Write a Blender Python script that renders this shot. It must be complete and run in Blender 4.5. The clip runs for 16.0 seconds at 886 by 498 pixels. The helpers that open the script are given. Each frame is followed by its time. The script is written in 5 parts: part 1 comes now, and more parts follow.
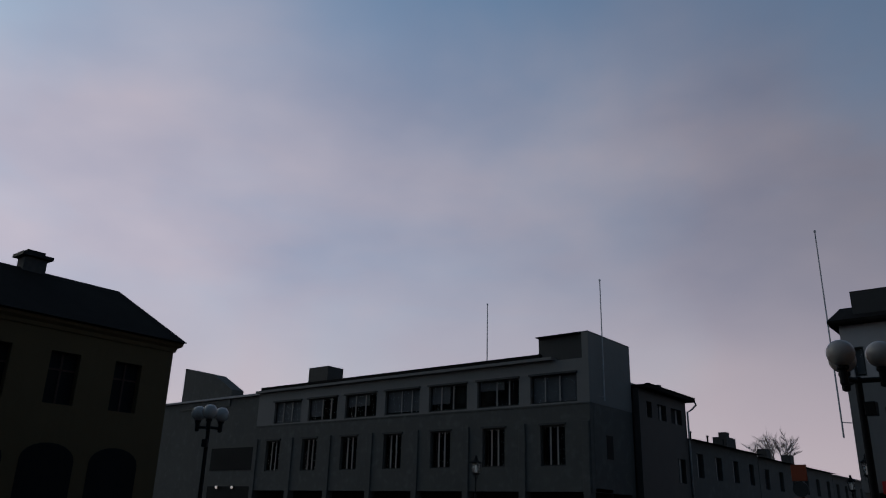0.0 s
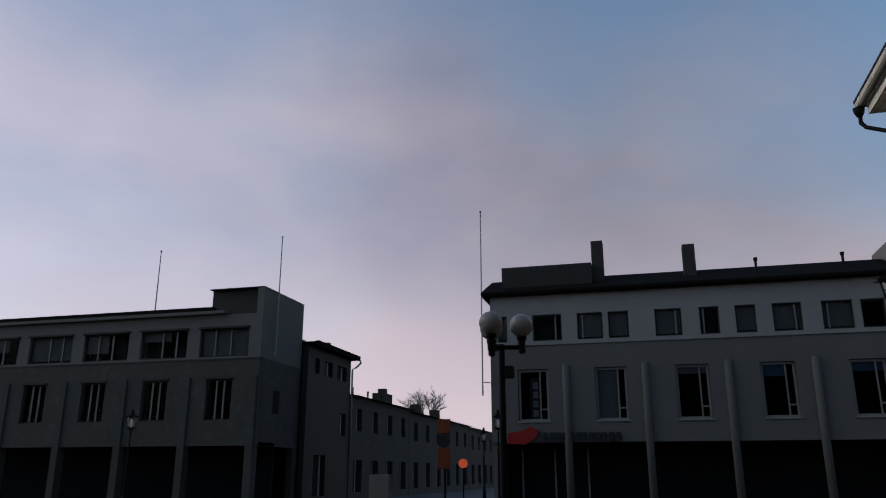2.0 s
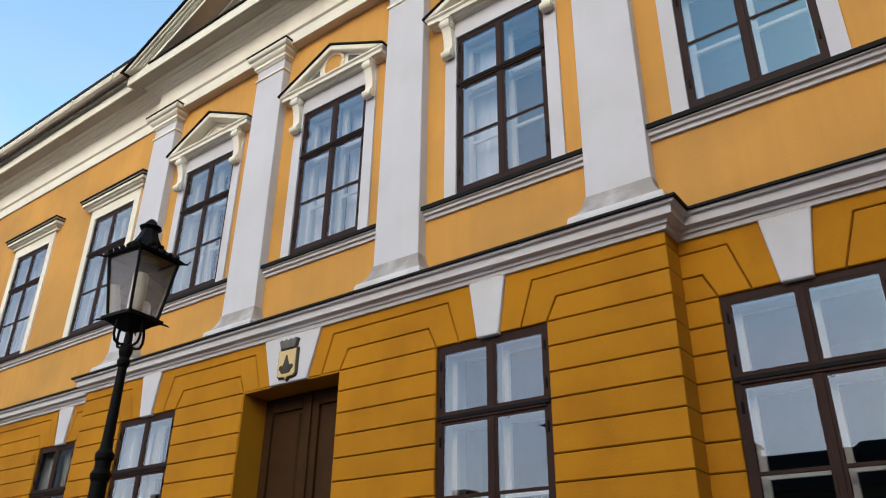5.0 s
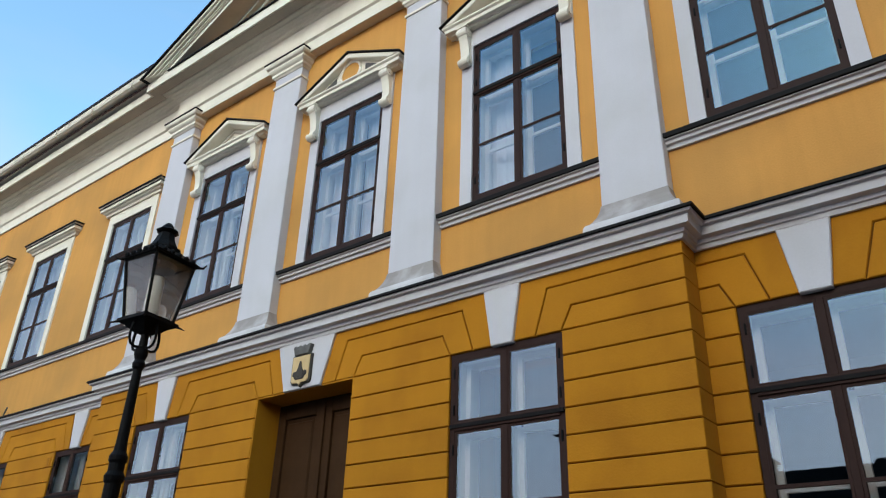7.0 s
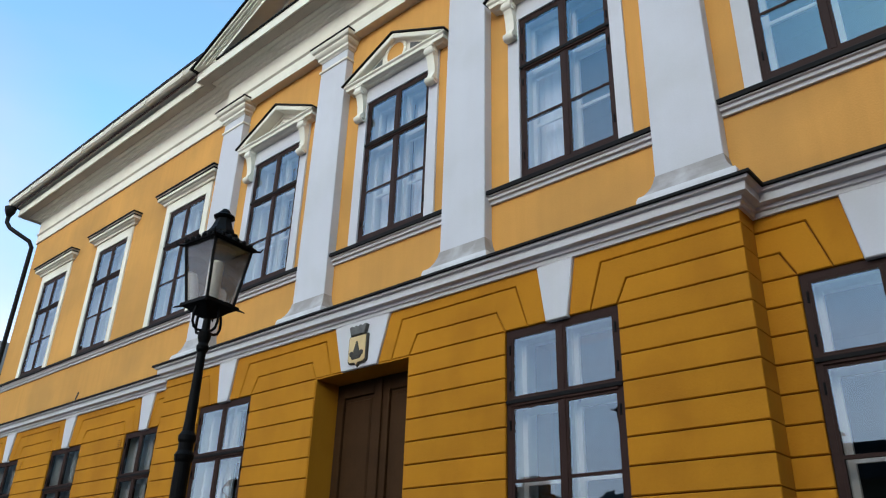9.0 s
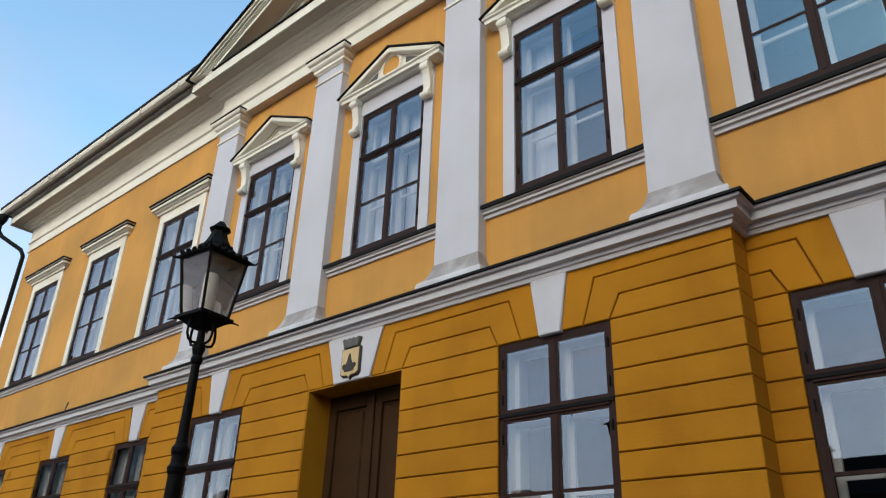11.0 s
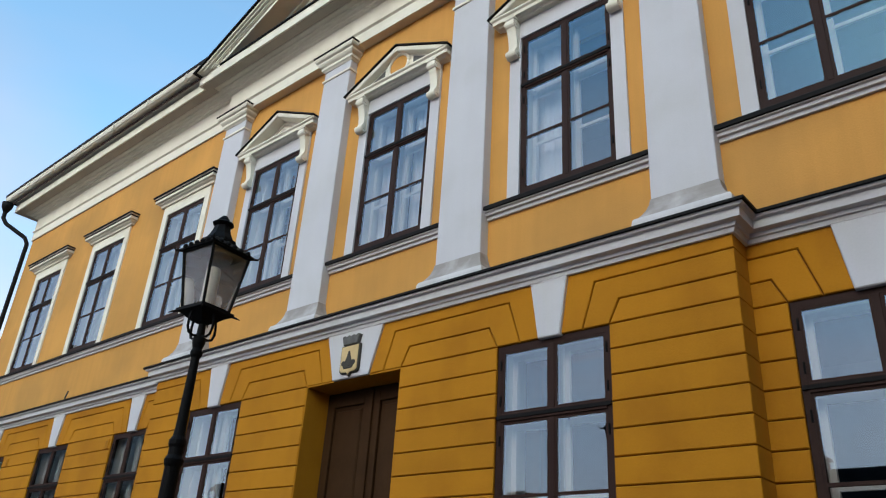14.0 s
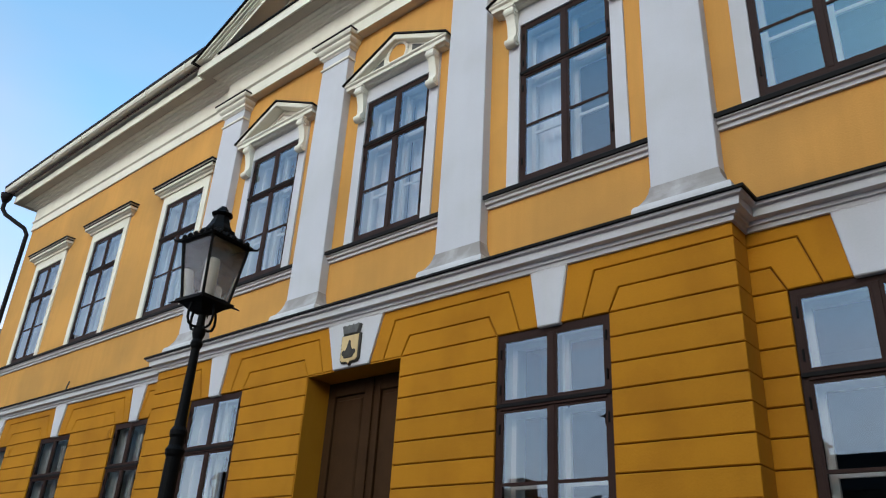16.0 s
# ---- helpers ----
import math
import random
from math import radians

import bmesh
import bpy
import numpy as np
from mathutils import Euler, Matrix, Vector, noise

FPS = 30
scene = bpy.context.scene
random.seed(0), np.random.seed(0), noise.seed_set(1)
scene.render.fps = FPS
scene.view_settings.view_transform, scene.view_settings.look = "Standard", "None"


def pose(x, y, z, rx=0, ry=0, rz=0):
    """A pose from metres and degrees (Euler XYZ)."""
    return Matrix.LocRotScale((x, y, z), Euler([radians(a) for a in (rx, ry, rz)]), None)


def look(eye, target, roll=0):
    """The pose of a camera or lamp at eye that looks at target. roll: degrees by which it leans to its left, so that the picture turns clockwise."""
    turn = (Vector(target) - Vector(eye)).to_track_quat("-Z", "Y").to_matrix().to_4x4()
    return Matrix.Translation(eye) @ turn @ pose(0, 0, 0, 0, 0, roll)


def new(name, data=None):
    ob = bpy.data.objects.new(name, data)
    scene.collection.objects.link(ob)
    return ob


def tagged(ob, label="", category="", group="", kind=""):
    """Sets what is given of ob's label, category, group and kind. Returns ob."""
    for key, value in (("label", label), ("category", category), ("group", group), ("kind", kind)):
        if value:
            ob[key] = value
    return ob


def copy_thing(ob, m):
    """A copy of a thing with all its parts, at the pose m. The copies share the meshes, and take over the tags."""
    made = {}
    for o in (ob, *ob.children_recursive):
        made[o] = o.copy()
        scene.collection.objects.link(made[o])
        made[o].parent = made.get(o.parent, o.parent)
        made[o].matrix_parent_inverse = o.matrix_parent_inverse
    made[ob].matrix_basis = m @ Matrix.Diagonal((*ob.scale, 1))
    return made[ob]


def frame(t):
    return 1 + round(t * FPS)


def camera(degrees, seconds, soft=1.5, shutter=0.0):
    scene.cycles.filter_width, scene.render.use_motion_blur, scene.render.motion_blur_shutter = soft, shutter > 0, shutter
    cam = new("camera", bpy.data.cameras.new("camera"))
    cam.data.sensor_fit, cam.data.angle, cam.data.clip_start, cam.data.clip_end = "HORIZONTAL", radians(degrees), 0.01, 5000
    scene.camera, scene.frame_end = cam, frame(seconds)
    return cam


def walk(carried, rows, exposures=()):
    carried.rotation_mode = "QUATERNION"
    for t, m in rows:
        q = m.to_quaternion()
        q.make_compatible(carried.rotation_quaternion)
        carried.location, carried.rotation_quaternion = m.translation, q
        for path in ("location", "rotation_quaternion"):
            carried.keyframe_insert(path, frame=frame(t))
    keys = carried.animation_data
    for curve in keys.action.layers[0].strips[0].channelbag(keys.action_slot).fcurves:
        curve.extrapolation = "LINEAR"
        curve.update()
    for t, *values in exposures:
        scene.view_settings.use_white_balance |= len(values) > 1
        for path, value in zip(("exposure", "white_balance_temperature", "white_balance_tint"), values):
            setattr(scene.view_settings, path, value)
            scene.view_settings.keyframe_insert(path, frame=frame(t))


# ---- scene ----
cam = camera(60.22, 16.0, 1.15)
PATH = [
    (0.0, pose(-0.600, -6.300, 1.735, 109.21, -1.56, 128.84)),
    (0.5, pose(-0.580, -6.310, 1.741, 107.36, -1.18, 121.69)),
    (1.0, pose(-0.560, -6.320, 1.747, 107.09, -0.26, 114.20)),
    (1.5, pose(-0.540, -6.330, 1.753, 105.67, -0.00, 110.38)),
    (2.0, pose(-0.520, -6.340, 1.759, 106.27, -0.01, 104.72)),
    (2.5, pose(-0.324, -6.451, 1.719, 110.17, -3.43, 85.42)),
    (3.0, pose(-0.291, -6.344, 1.598, 112.37, -2.92, 68.48)),
    (3.5, pose(-0.311, -6.118, 1.646, 114.30, -0.72, 53.01)),
    (4.0, pose(-0.270, -5.935, 1.683, 113.19, 1.02, 40.34)),
    (4.2, pose(-0.233, -5.939, 1.674, 113.83, 0.09, 37.22)),
    (6.3, pose(-0.257, -5.948, 1.651, 118.62, -1.36, 36.82)),
    (6.5, pose(-0.255, -5.932, 1.644, 118.71, -1.50, 36.22)),
    (7.0, pose(-0.253, -5.932, 1.645, 116.95, -1.66, 37.60)),
    (7.5, pose(-0.243, -5.957, 1.647, 117.26, -0.88, 38.23)),
    (8.0, pose(-0.255, -5.950, 1.639, 116.38, -1.23, 39.91)),
    (8.5, pose(-0.253, -5.955, 1.642, 116.67, -1.13, 41.06)),
    (9.0, pose(-0.274, -5.947, 1.632, 115.23, -1.64, 41.72)),
    (9.5, pose(-0.265, -5.969, 1.636, 116.16, -1.53, 41.81)),
    (9.7, pose(-0.265, -5.969, 1.634, 115.98, -1.60, 41.56)),
    (11.8, pose(-0.240, -6.003, 1.638, 116.18, -2.20, 40.42)),
    (12.0, pose(-0.234, -6.003, 1.647, 115.93, -2.49, 40.08)),
    (12.5, pose(-0.239, -5.999, 1.644, 116.50, -2.69, 40.77)),
    (13.0, pose(-0.233, -6.006, 1.649, 116.28, -2.56, 40.55)),
    (13.5, pose(-0.235, -6.002, 1.642, 115.98, -3.04, 40.39)),
    (14.0, pose(-0.236, -6.001, 1.636, 116.09, -3.41, 40.47)),
    (14.5, pose(-0.234, -6.010, 1.638, 115.49, -3.17, 40.71)),
    (15.0, pose(-0.238, -6.016, 1.636, 115.48, -2.98, 40.69)),
    (15.5, pose(-0.237, -5.994, 1.643, 115.60, -3.25, 40.36)),
    (16.0, pose(-0.231, -5.999, 1.646, 115.21, -3.17, 40.59)),
]
# ---- after path ----
EXPOSURES = [(0.0, -2.33, 7300, 32), (1.5, -1.86, 7400, 33), (2.0, -1.84, 7400, 34), (2.6, -1.72, 7600, 37), (3.2, -1.28, 7600, 38), (3.7, -0.82, 7900, 36), (4.2, -0.25, 8500, 34), (6.3, -0.33, 7700, 27), (9.7, -0.37, 7200, 24), (11.8, -0.45, 8300, 31), (12.6, -0.45, 8100, 30), (13.6, -0.46, 7600, 26), (16.0, -0.46, 7400, 25)]
walk(cam, PATH, EXPOSURES)

# ---- world and sun ----
SUN_YAW, SUN_EL = 196.0, 28.0
world = bpy.data.worlds.new("world")
scene.world = world
world.use_nodes = True
wn, wl = world.node_tree.nodes, world.node_tree.links
wn.clear()
sky = wn.new("ShaderNodeTexSky")
sky.sky_type, sky.sun_disc = "NISHITA", False
sky.sun_elevation, sky.sun_rotation = radians(SUN_EL), radians(-SUN_YAW)
sky.air_density, sky.dust_density, sky.ozone_density = 1.0, 1.0, 1.5
tc = wn.new("ShaderNodeTexCoord")
mp = wn.new("ShaderNodeMapping")
mp.inputs["Scale"].default_value = (1.2, 1.2, 2.2)
mp.inputs["Rotation"].default_value = (0.2, 0.1, 0.5)
wl.new(tc.outputs["Generated"], mp.inputs["Vector"])
cn = wn.new("ShaderNodeTexNoise")
cn.inputs["Scale"].default_value, cn.inputs["Detail"].default_value, cn.inputs["Roughness"].default_value = 1.9, 6.0, 0.5
cn.inputs["Distortion"].default_value = 0.5
wl.new(mp.outputs["Vector"], cn.inputs["Vector"])
# thin cloud thickens towards the low sun
dot = wn.new("ShaderNodeVectorMath")
dot.operation = "DOT_PRODUCT"
dot.inputs[1].default_value = (-math.sin(radians(132)), math.cos(radians(132)), -1.3)
wl.new(tc.outputs["Generated"], dot.inputs[0])
cover = wn.new("ShaderNodeMapRange")
cover.inputs["From Min"].default_value, cover.inputs["From Max"].default_value = -0.28, 0.22
cover.inputs["To Min"].default_value, cover.inputs["To Max"].default_value = -0.45, 0.35
wl.new(dot.outputs["Value"], cover.inputs["Value"])
addc = wn.new("ShaderNodeMath")
addc.operation = "ADD"
wl.new(cn.outputs["Fac"], addc.inputs[0])
wl.new(cover.outputs["Result"], addc.inputs[1])
cr = wn.new("ShaderNodeMapRange")
cr.inputs["From Min"].default_value, cr.inputs["From Max"].default_value = 0.2, 0.95
cr.inputs["To Min"].default_value, cr.inputs["To Max"].default_value = 0.0, 0.92
wl.new(addc.outputs[0], cr.inputs["Value"])
cloud = wn.new("ShaderNodeMix")
cloud.data_type = "RGBA"
# soft streaks, brighter towards the veiled sun
glow = wn.new("ShaderNodeVectorMath")
glow.operation = "DOT_PRODUCT"
glow.inputs[1].default_value = (-math.sin(radians(176)) * 0.97, math.cos(radians(176)) * 0.97, -0.25)
wl.new(tc.outputs["Generated"], glow.inputs[0])
gm = wn.new("ShaderNodeMapRange")
gm.inputs["From Min"].default_value, gm.inputs["From Max"].default_value = 0.0, 1.0
gm.inputs["To Min"].default_value, gm.inputs["To Max"].default_value = 0.57, 1.65
wl.new(glow.outputs["Value"], gm.inputs["Value"])
mp2 = wn.new("ShaderNodeMapping")
mp2.inputs["Scale"].default_value = (1.9, 1.9, 3.6)
mp2.inputs["Rotation"].default_value = (0.2, -0.25, 0.2)
wl.new(tc.outputs["Generated"], mp2.inputs["Vector"])
cs = wn.new("ShaderNodeTexNoise")
cs.inputs["Scale"].default_value, cs.inputs["Detail"].default_value, cs.inputs["Roughness"].default_value = 1.5, 5.0, 0.45
wl.new(mp2.outputs["Vector"], cs.inputs["Vector"])
sm = wn.new("ShaderNodeMapRange")
sm.inputs["From Min"].default_value, sm.inputs["From Max"].default_value = 0.3, 0.7
sm.inputs["To Min"].default_value, sm.inputs["To Max"].default_value = 0.0, 1.0
wl.new(cs.outputs["Fac"], sm.inputs["Value"])
tone = wn.new("ShaderNodeMix")
tone.data_type = "RGBA"
tone.inputs[6].default_value, tone.inputs[7].default_value = (7.0, 8.7, 11.5, 1), (12.3, 13.2, 14.7, 1)
wl.new(sm.outputs["Result"], tone.inputs[0])
cc = wn.new("ShaderNodeVectorMath")
cc.operation = "SCALE"
wl.new(tone.outputs[2], cc.inputs[0])
wl.new(gm.outputs["Result"], cc.inputs["Scale"])
wl.new(cc.outputs[0], cloud.inputs[7])
wl.new(cr.outputs["Result"], cloud.inputs[0])
clear = wn.new("ShaderNodeMix")
clear.data_type, clear.blend_type = "RGBA", "MULTIPLY"
clear.inputs[0].default_value = 1.0
clear.inputs[7].default_value = (2.3, 3.95, 3.9, 1)
wl.new(sky.outputs["Color"], clear.inputs[6])
wl.new(clear.outputs[2], cloud.inputs[6])
# pale haze low over the roofs
sep = wn.new("ShaderNodeSeparateXYZ")
wl.new(tc.outputs["Generated"], sep.inputs[0])
low = wn.new("ShaderNodeMapRange")
low.interpolation_type = "SMOOTHSTEP"
low.inputs["From Min"].default_value, low.inputs["From Max"].default_value = 0.0, 0.36
low.inputs["To Min"].default_value, low.inputs["To Max"].default_value = 0.85, 0.0
wl.new(sep.outputs["Z"], low.inputs["Value"])
haze = wn.new("ShaderNodeMix")
haze.data_type = "RGBA"
haze.inputs[7].default_value = (15.2, 15.6, 17.0, 1)
wl.new(low.outputs["Result"], haze.inputs[0])
wl.new(cloud.outputs[2], haze.inputs[6])
bg = wn.new("ShaderNodeBackground")
bg.inputs["Strength"].default_value = 0.15
wl.new(haze.outputs[2], bg.inputs["Color"])
wo = wn.new("ShaderNodeOutputWorld")
wl.new(bg.outputs[0], wo.inputs["Surface"])

sun_data = bpy.data.lights.new("sun", "SUN")
sun_data.energy, sun_data.angle, sun_data.color = 0.75, radians(25), (1.0, 0.82, 0.68)
sun = new("sun", sun_data)
sd = Vector((-math.sin(radians(SUN_YAW)) * math.cos(radians(SUN_EL)), math.cos(radians(SUN_YAW)) * math.cos(radians(SUN_EL)), math.sin(radians(SUN_EL))))
sun.matrix_world = look(sd * 60, (0, 0, 0))


# ---- materials ----
def mat(name, col, rough=0.8, var=0.12, scale=1.2, streak=0.0, bump=0.15, bscale=45.0, metal=0.0, dirt=0.0, dirtcol=(0.12, 0.10, 0.08), spec=0.2, island=0.0, dlo=0.52, dscale=2.3):
    m = bpy.data.materials.new(name)
    m.use_nodes = True
    n, l = m.node_tree.nodes, m.node_tree.links
    b = n["Principled BSDF"]
    geo = n.new("ShaderNodeNewGeometry")
    n1 = n.new("ShaderNodeTexNoise")
    n1.inputs["Scale"].default_value, n1.inputs["Detail"].default_value = scale, 6
    l.new(geo.outputs["Position"], n1.inputs["Vector"])
    n2 = n.new("ShaderNodeTexNoise")
    n2.inputs["Scale"].default_value, n2.inputs["Detail"].default_value = bscale, 4
    l.new(geo.outputs["Position"], n2.inputs["Vector"])
    mul = n.new("ShaderNodeMath")
    mul.operation = "MULTIPLY_ADD"
    mul.inputs[1].default_value = 0.35
    l.new(n2.outputs["Fac"], mul.inputs[0])
    l.new(n1.outputs["Fac"], mul.inputs[2])
    last = mul.outputs[0]
    if streak:
        mp2 = n.new("ShaderNodeMapping")
        mp2.inputs["Scale"].default_value = (7, 7, 0.5)
        l.new(geo.outputs["Position"], mp2.inputs["Vector"])
        n3 = n.new("ShaderNodeTexNoise")
        n3.inputs["Scale"].default_value, n3.inputs["Detail"].default_value = 1.0, 5
        l.new(mp2.outputs["Vector"], n3.inputs["Vector"])
        ma = n.new("ShaderNodeMath")
        ma.operation = "MULTIPLY_ADD"
        ma.inputs[1].default_value = streak
        l.new(n3.outputs["Fac"], ma.inputs[0])
        l.new(last, ma.inputs[2])
        last = ma.outputs[0]
    if island:
        info = n.new("ShaderNodeObjectInfo")
        mi = n.new("ShaderNodeMath")
        mi.operation = "MULTIPLY_ADD"
        mi.inputs[1].default_value = island
        l.new(info.outputs["Random"], mi.inputs[0])
        l.new(last, mi.inputs[2])
        last = mi.outputs[0]
    mr = n.new("ShaderNodeMapRange")
    mr.inputs["From Min"].default_value = 0.35
    mr.inputs["From Max"].default_value = 1.0 + streak * 0.6 + island
    l.new(last, mr.inputs["Value"])
    mx = n.new("ShaderNodeMix")
    mx.data_type = "RGBA"
    mx.inputs[6].default_value = (*[min(1, c * (1 + var)) for c in col], 1)
    mx.inputs[7].default_value = (*[c * (1 - var) for c in col], 1)
    l.new(mr.outputs["Result"], mx.inputs[0])
    out = mx.outputs[2]
    if dirt:
        n4 = n.new("ShaderNodeTexNoise")
        n4.inputs["Scale"].default_value, n4.inputs["Detail"].default_value = dscale, 8
        l.new(geo.outputs["Position"], n4.inputs["Vector"])
        m4 = n.new("ShaderNodeMapRange")
        m4.inputs["From Min"].default_value, m4.inputs["From Max"].default_value = dlo, dlo + 0.25
        m4.inputs["To Max"].default_value = dirt
        l.new(n4.outputs["Fac"], m4.inputs["Value"])
        mx2 = n.new("ShaderNodeMix")
        mx2.data_type = "RGBA"
        mx2.inputs[7].default_value = (*dirtcol, 1)
        l.new(m4.outputs["Result"], mx2.inputs[0])
        l.new(out, mx2.inputs[6])
        out = mx2.outputs[2]
    l.new(out, b.inputs["Base Color"])
    b.inputs["Roughness"].default_value, b.inputs["Metallic"].default_value = rough, metal
    b.inputs["Specular IOR Level"].default_value = spec
    if bump:
        bp = n.new("ShaderNodeBump")
        bp.inputs["Strength"].default_value, bp.inputs["Distance"].default_value = bump, 0.01
        l.new(n2.outputs["Fac"], bp.inputs["Height"])
        l.new(bp.outputs["Normal"], b.inputs["Normal"])
    return m


def glass_mat(name, ior, tint=(1, 1, 1), wobble=0.0, coat=(1, 1, 1)):
    m = bpy.data.materials.new(name)
    m.use_nodes = True
    n, l = m.node_tree.nodes, m.node_tree.links
    n.clear()
    o = n.new("ShaderNodeOutputMaterial")
    t = n.new("ShaderNodeBsdfTransparent")
    t.inputs["Color"].default_value = (*tint, 1)
    g = n.new("ShaderNodeBsdfGlossy")
    g.inputs["Roughness"].default_value = 0.01
    # coat: tint put on the mirrored light, no real coating
    g.inputs["Color"].default_value = (*coat, 1)
    f = n.new("ShaderNodeFresnel")
    f.inputs["IOR"].default_value = ior
    x = n.new("ShaderNodeMixShader")
    if wobble:
        geo = n.new("ShaderNodeNewGeometry")
        ns = n.new("ShaderNodeTexNoise")
        ns.inputs["Scale"].default_value = 1.6
        l.new(geo.outputs["Position"], ns.inputs["Vector"])
        bp = n.new("ShaderNodeBump")
        bp.inputs["Strength"].default_value, bp.inputs["Distance"].default_value = wobble, 0.05
        l.new(ns.outputs["Fac"], bp.inputs["Height"])
        l.new(bp.outputs["Normal"], g.inputs["Normal"])
    l.new(f.outputs[0], x.inputs[0])
    l.new(t.outputs[0], x.inputs[1])
    l.new(g.outputs[0], x.inputs[2])
    l.new(x.outputs[0], o.inputs["Surface"])
    return m


def glow_mat(name, col, power):
    m = bpy.data.materials.new(name)
    m.use_nodes = True
    b = m.node_tree.nodes["Principled BSDF"]
    b.inputs["Base Color"].default_value = (*col, 1)
    b.inputs["Emission Color"].default_value = (*col, 1)
    b.inputs["Emission Strength"].default_value = power
    return m


M_UPPER = mat("light_ochre_plaster", (0.645, 0.292, 0.076), 0.88, 0.2, 0.45, streak=0.5, bump=0.3, bscale=60, dirt=0.6, dirtcol=(0.40, 0.198, 0.063), dlo=0.43, dscale=0.7)
M_LOWER = mat("deep_ochre_plaster", (0.46, 0.173, 0.009), 0.85, 0.2, 0.7, streak=0.35, bump=0.3, bscale=60, dirt=0.4, dirtcol=(0.31, 0.102, 0.006), island=0.3, dlo=0.46, dscale=1.4)
# darker than the courses: the grooves' shade is put into this colour
M_JOINT = mat("shade_dark_joint_plaster", (0.16, 0.056, 0.007), 0.9, 0.12, 2.0)
M_WHITE = mat("white_lime_paint", (0.55, 0.527, 0.56), 0.75, 0.09, 0.9, streak=0.3, bump=0.18, bscale=50, dirt=0.35, dirtcol=(0.44, 0.42, 0.40), dlo=0.45, dscale=1.3)
M_FOOT = mat("weathered_white_paint", (0.58, 0.555, 0.57), 0.85, 0.14, 3.0, streak=0.3, dirt=0.5, dirtcol=(0.38, 0.345, 0.33), dlo=0.46, dscale=3.5)
M_BASE = mat("stained_white_paint", (0.47, 0.43, 0.43), 0.88, 0.16, 3.0, streak=0.4, dirt=0.85, dirtcol=(0.27, 0.235, 0.22), dlo=0.36, dscale=3.5)
M_CREAM = mat("cream_lime_paint", (0.76, 0.69, 0.585), 0.75, 0.08, 1.0, streak=0.2, bump=0.15, bscale=50, dirt=0.3, dirtcol=(0.45, 0.38, 0.28), dlo=0.5)
# brown tone that carries the shade under the cornice
M_SOFFIT = mat("soffit_shade_brown", (0.46, 0.39, 0.32), 0.85, 0.15, 2.0)
M_FLASH = mat("black_sheet_metal", (0.007, 0.006, 0.006), 0.65, 0.3, 3.0, spec=0.12)
M_ROOF = mat("dark_roof_sheet", (0.008, 0.0065, 0.006), 0.9, 0.3, 1.5, spec=0.03)
M_BROWN = mat("brown_window_paint", (0.030, 0.012, 0.009), 0.6, 0.2, 4.0, spec=0.15, bump=0.1, bscale=30)
M_DOOR = mat("dark_brown_door_paint", (0.046, 0.020, 0.008), 0.7, 0.25, 5.0, spec=0.08, streak=0.4, bump=0.15, bscale=25)
M_IRON = mat("black_cast_iron", (0.004, 0.004, 0.0045), 0.55, 0.3, 6.0, spec=0.07, bump=0.2, bscale=80)
# blue gloss tint stands in for a bluer sky mirrored in the panes
M_GLASS = glass_mat("window_glass", 2.25, (0.80, 0.92, 1.0), 0.0, (0.58, 0.83, 1.0))
M_GLASS_FAR = glass_mat("far_window_glass", 1.08, (0.6, 0.62, 0.65))
M_LAMPGLASS = mat("frosted_lamp_glass", (0.62, 0.62, 0.60), 0.35, 0.08, 5.0)
M_INNER = mat("white_inner_window_paint", (0.82, 0.83, 0.82), 0.5, 0.06, 3.0)
M_CURTAIN = mat("grey_white_curtain", (0.80, 0.82, 0.85), 0.9, 0.12, 2.5, bump=0.1)
# room walls coloured dark so the rooms read unlit through the glass
M_ROOM = mat("darkened_room_paint", (0.07, 0.08, 0.09), 0.9, 0.15, 1.0)
M_TAN = mat("tan_shield_paint", (0.60, 0.41, 0.21), 0.6, 0.12, 6.0)
M_EMBLEM = mat("dark_emblem_paint", (0.05, 0.042, 0.035), 0.6, 0.2, 8.0)
M_CROWN = mat("grey_crown_stone", (0.11, 0.105, 0.10), 0.7, 0.3, 14.0)
# far darker than real render: the fronts' backlit shade is in these colours
M_GREY = mat("darkened_grey_render", (0.047, 0.043, 0.039), 0.9, 0.14, 0.5, streak=0.4, dirt=0.25, dirtcol=(0.10, 0.10, 0.10))
M_GREY_B = mat("darkened_light_grey_render", (0.088, 0.080, 0.077), 0.9, 0.12, 0.5, streak=0.4, dirt=0.2, dirtcol=(0.10, 0.10, 0.10))
M_PALE_A = mat("darkened_dull_pale_render", (0.098, 0.089, 0.084), 0.9, 0.12, 0.5, streak=0.4, dirt=0.25, dirtcol=(0.1, 0.1, 0.1))
M_PALE = mat("darkened_pale_grey_render", (0.185, 0.168, 0.165), 0.88, 0.10, 0.5, streak=0.3, dirt=0.2, dirtcol=(0.25, 0.25, 0.25))
M_CHIP = mat("bare_red_brick", (0.36, 0.16, 0.10), 0.9, 0.3, 12.0, bump=0.4, bscale=40)
M_DARKCLAD = mat("dark_grey_cladding", (0.02, 0.018, 0.017), 0.7, 0.2, 0.8, streak=0.3)
# near-black colour that stands in for the darkness of unlit interiors
M_SHOP = mat("unlit_interior_black", (0.005, 0.005, 0.0055), 0.7, 0.3, 0.8, spec=0.05)
M_WFRAME = mat("white_window_frame", (0.145, 0.137, 0.132), 0.5, 0.08, 3.0)
M_BLIND = mat("grey_blind", (0.12, 0.115, 0.11), 0.8, 0.15, 1.5)
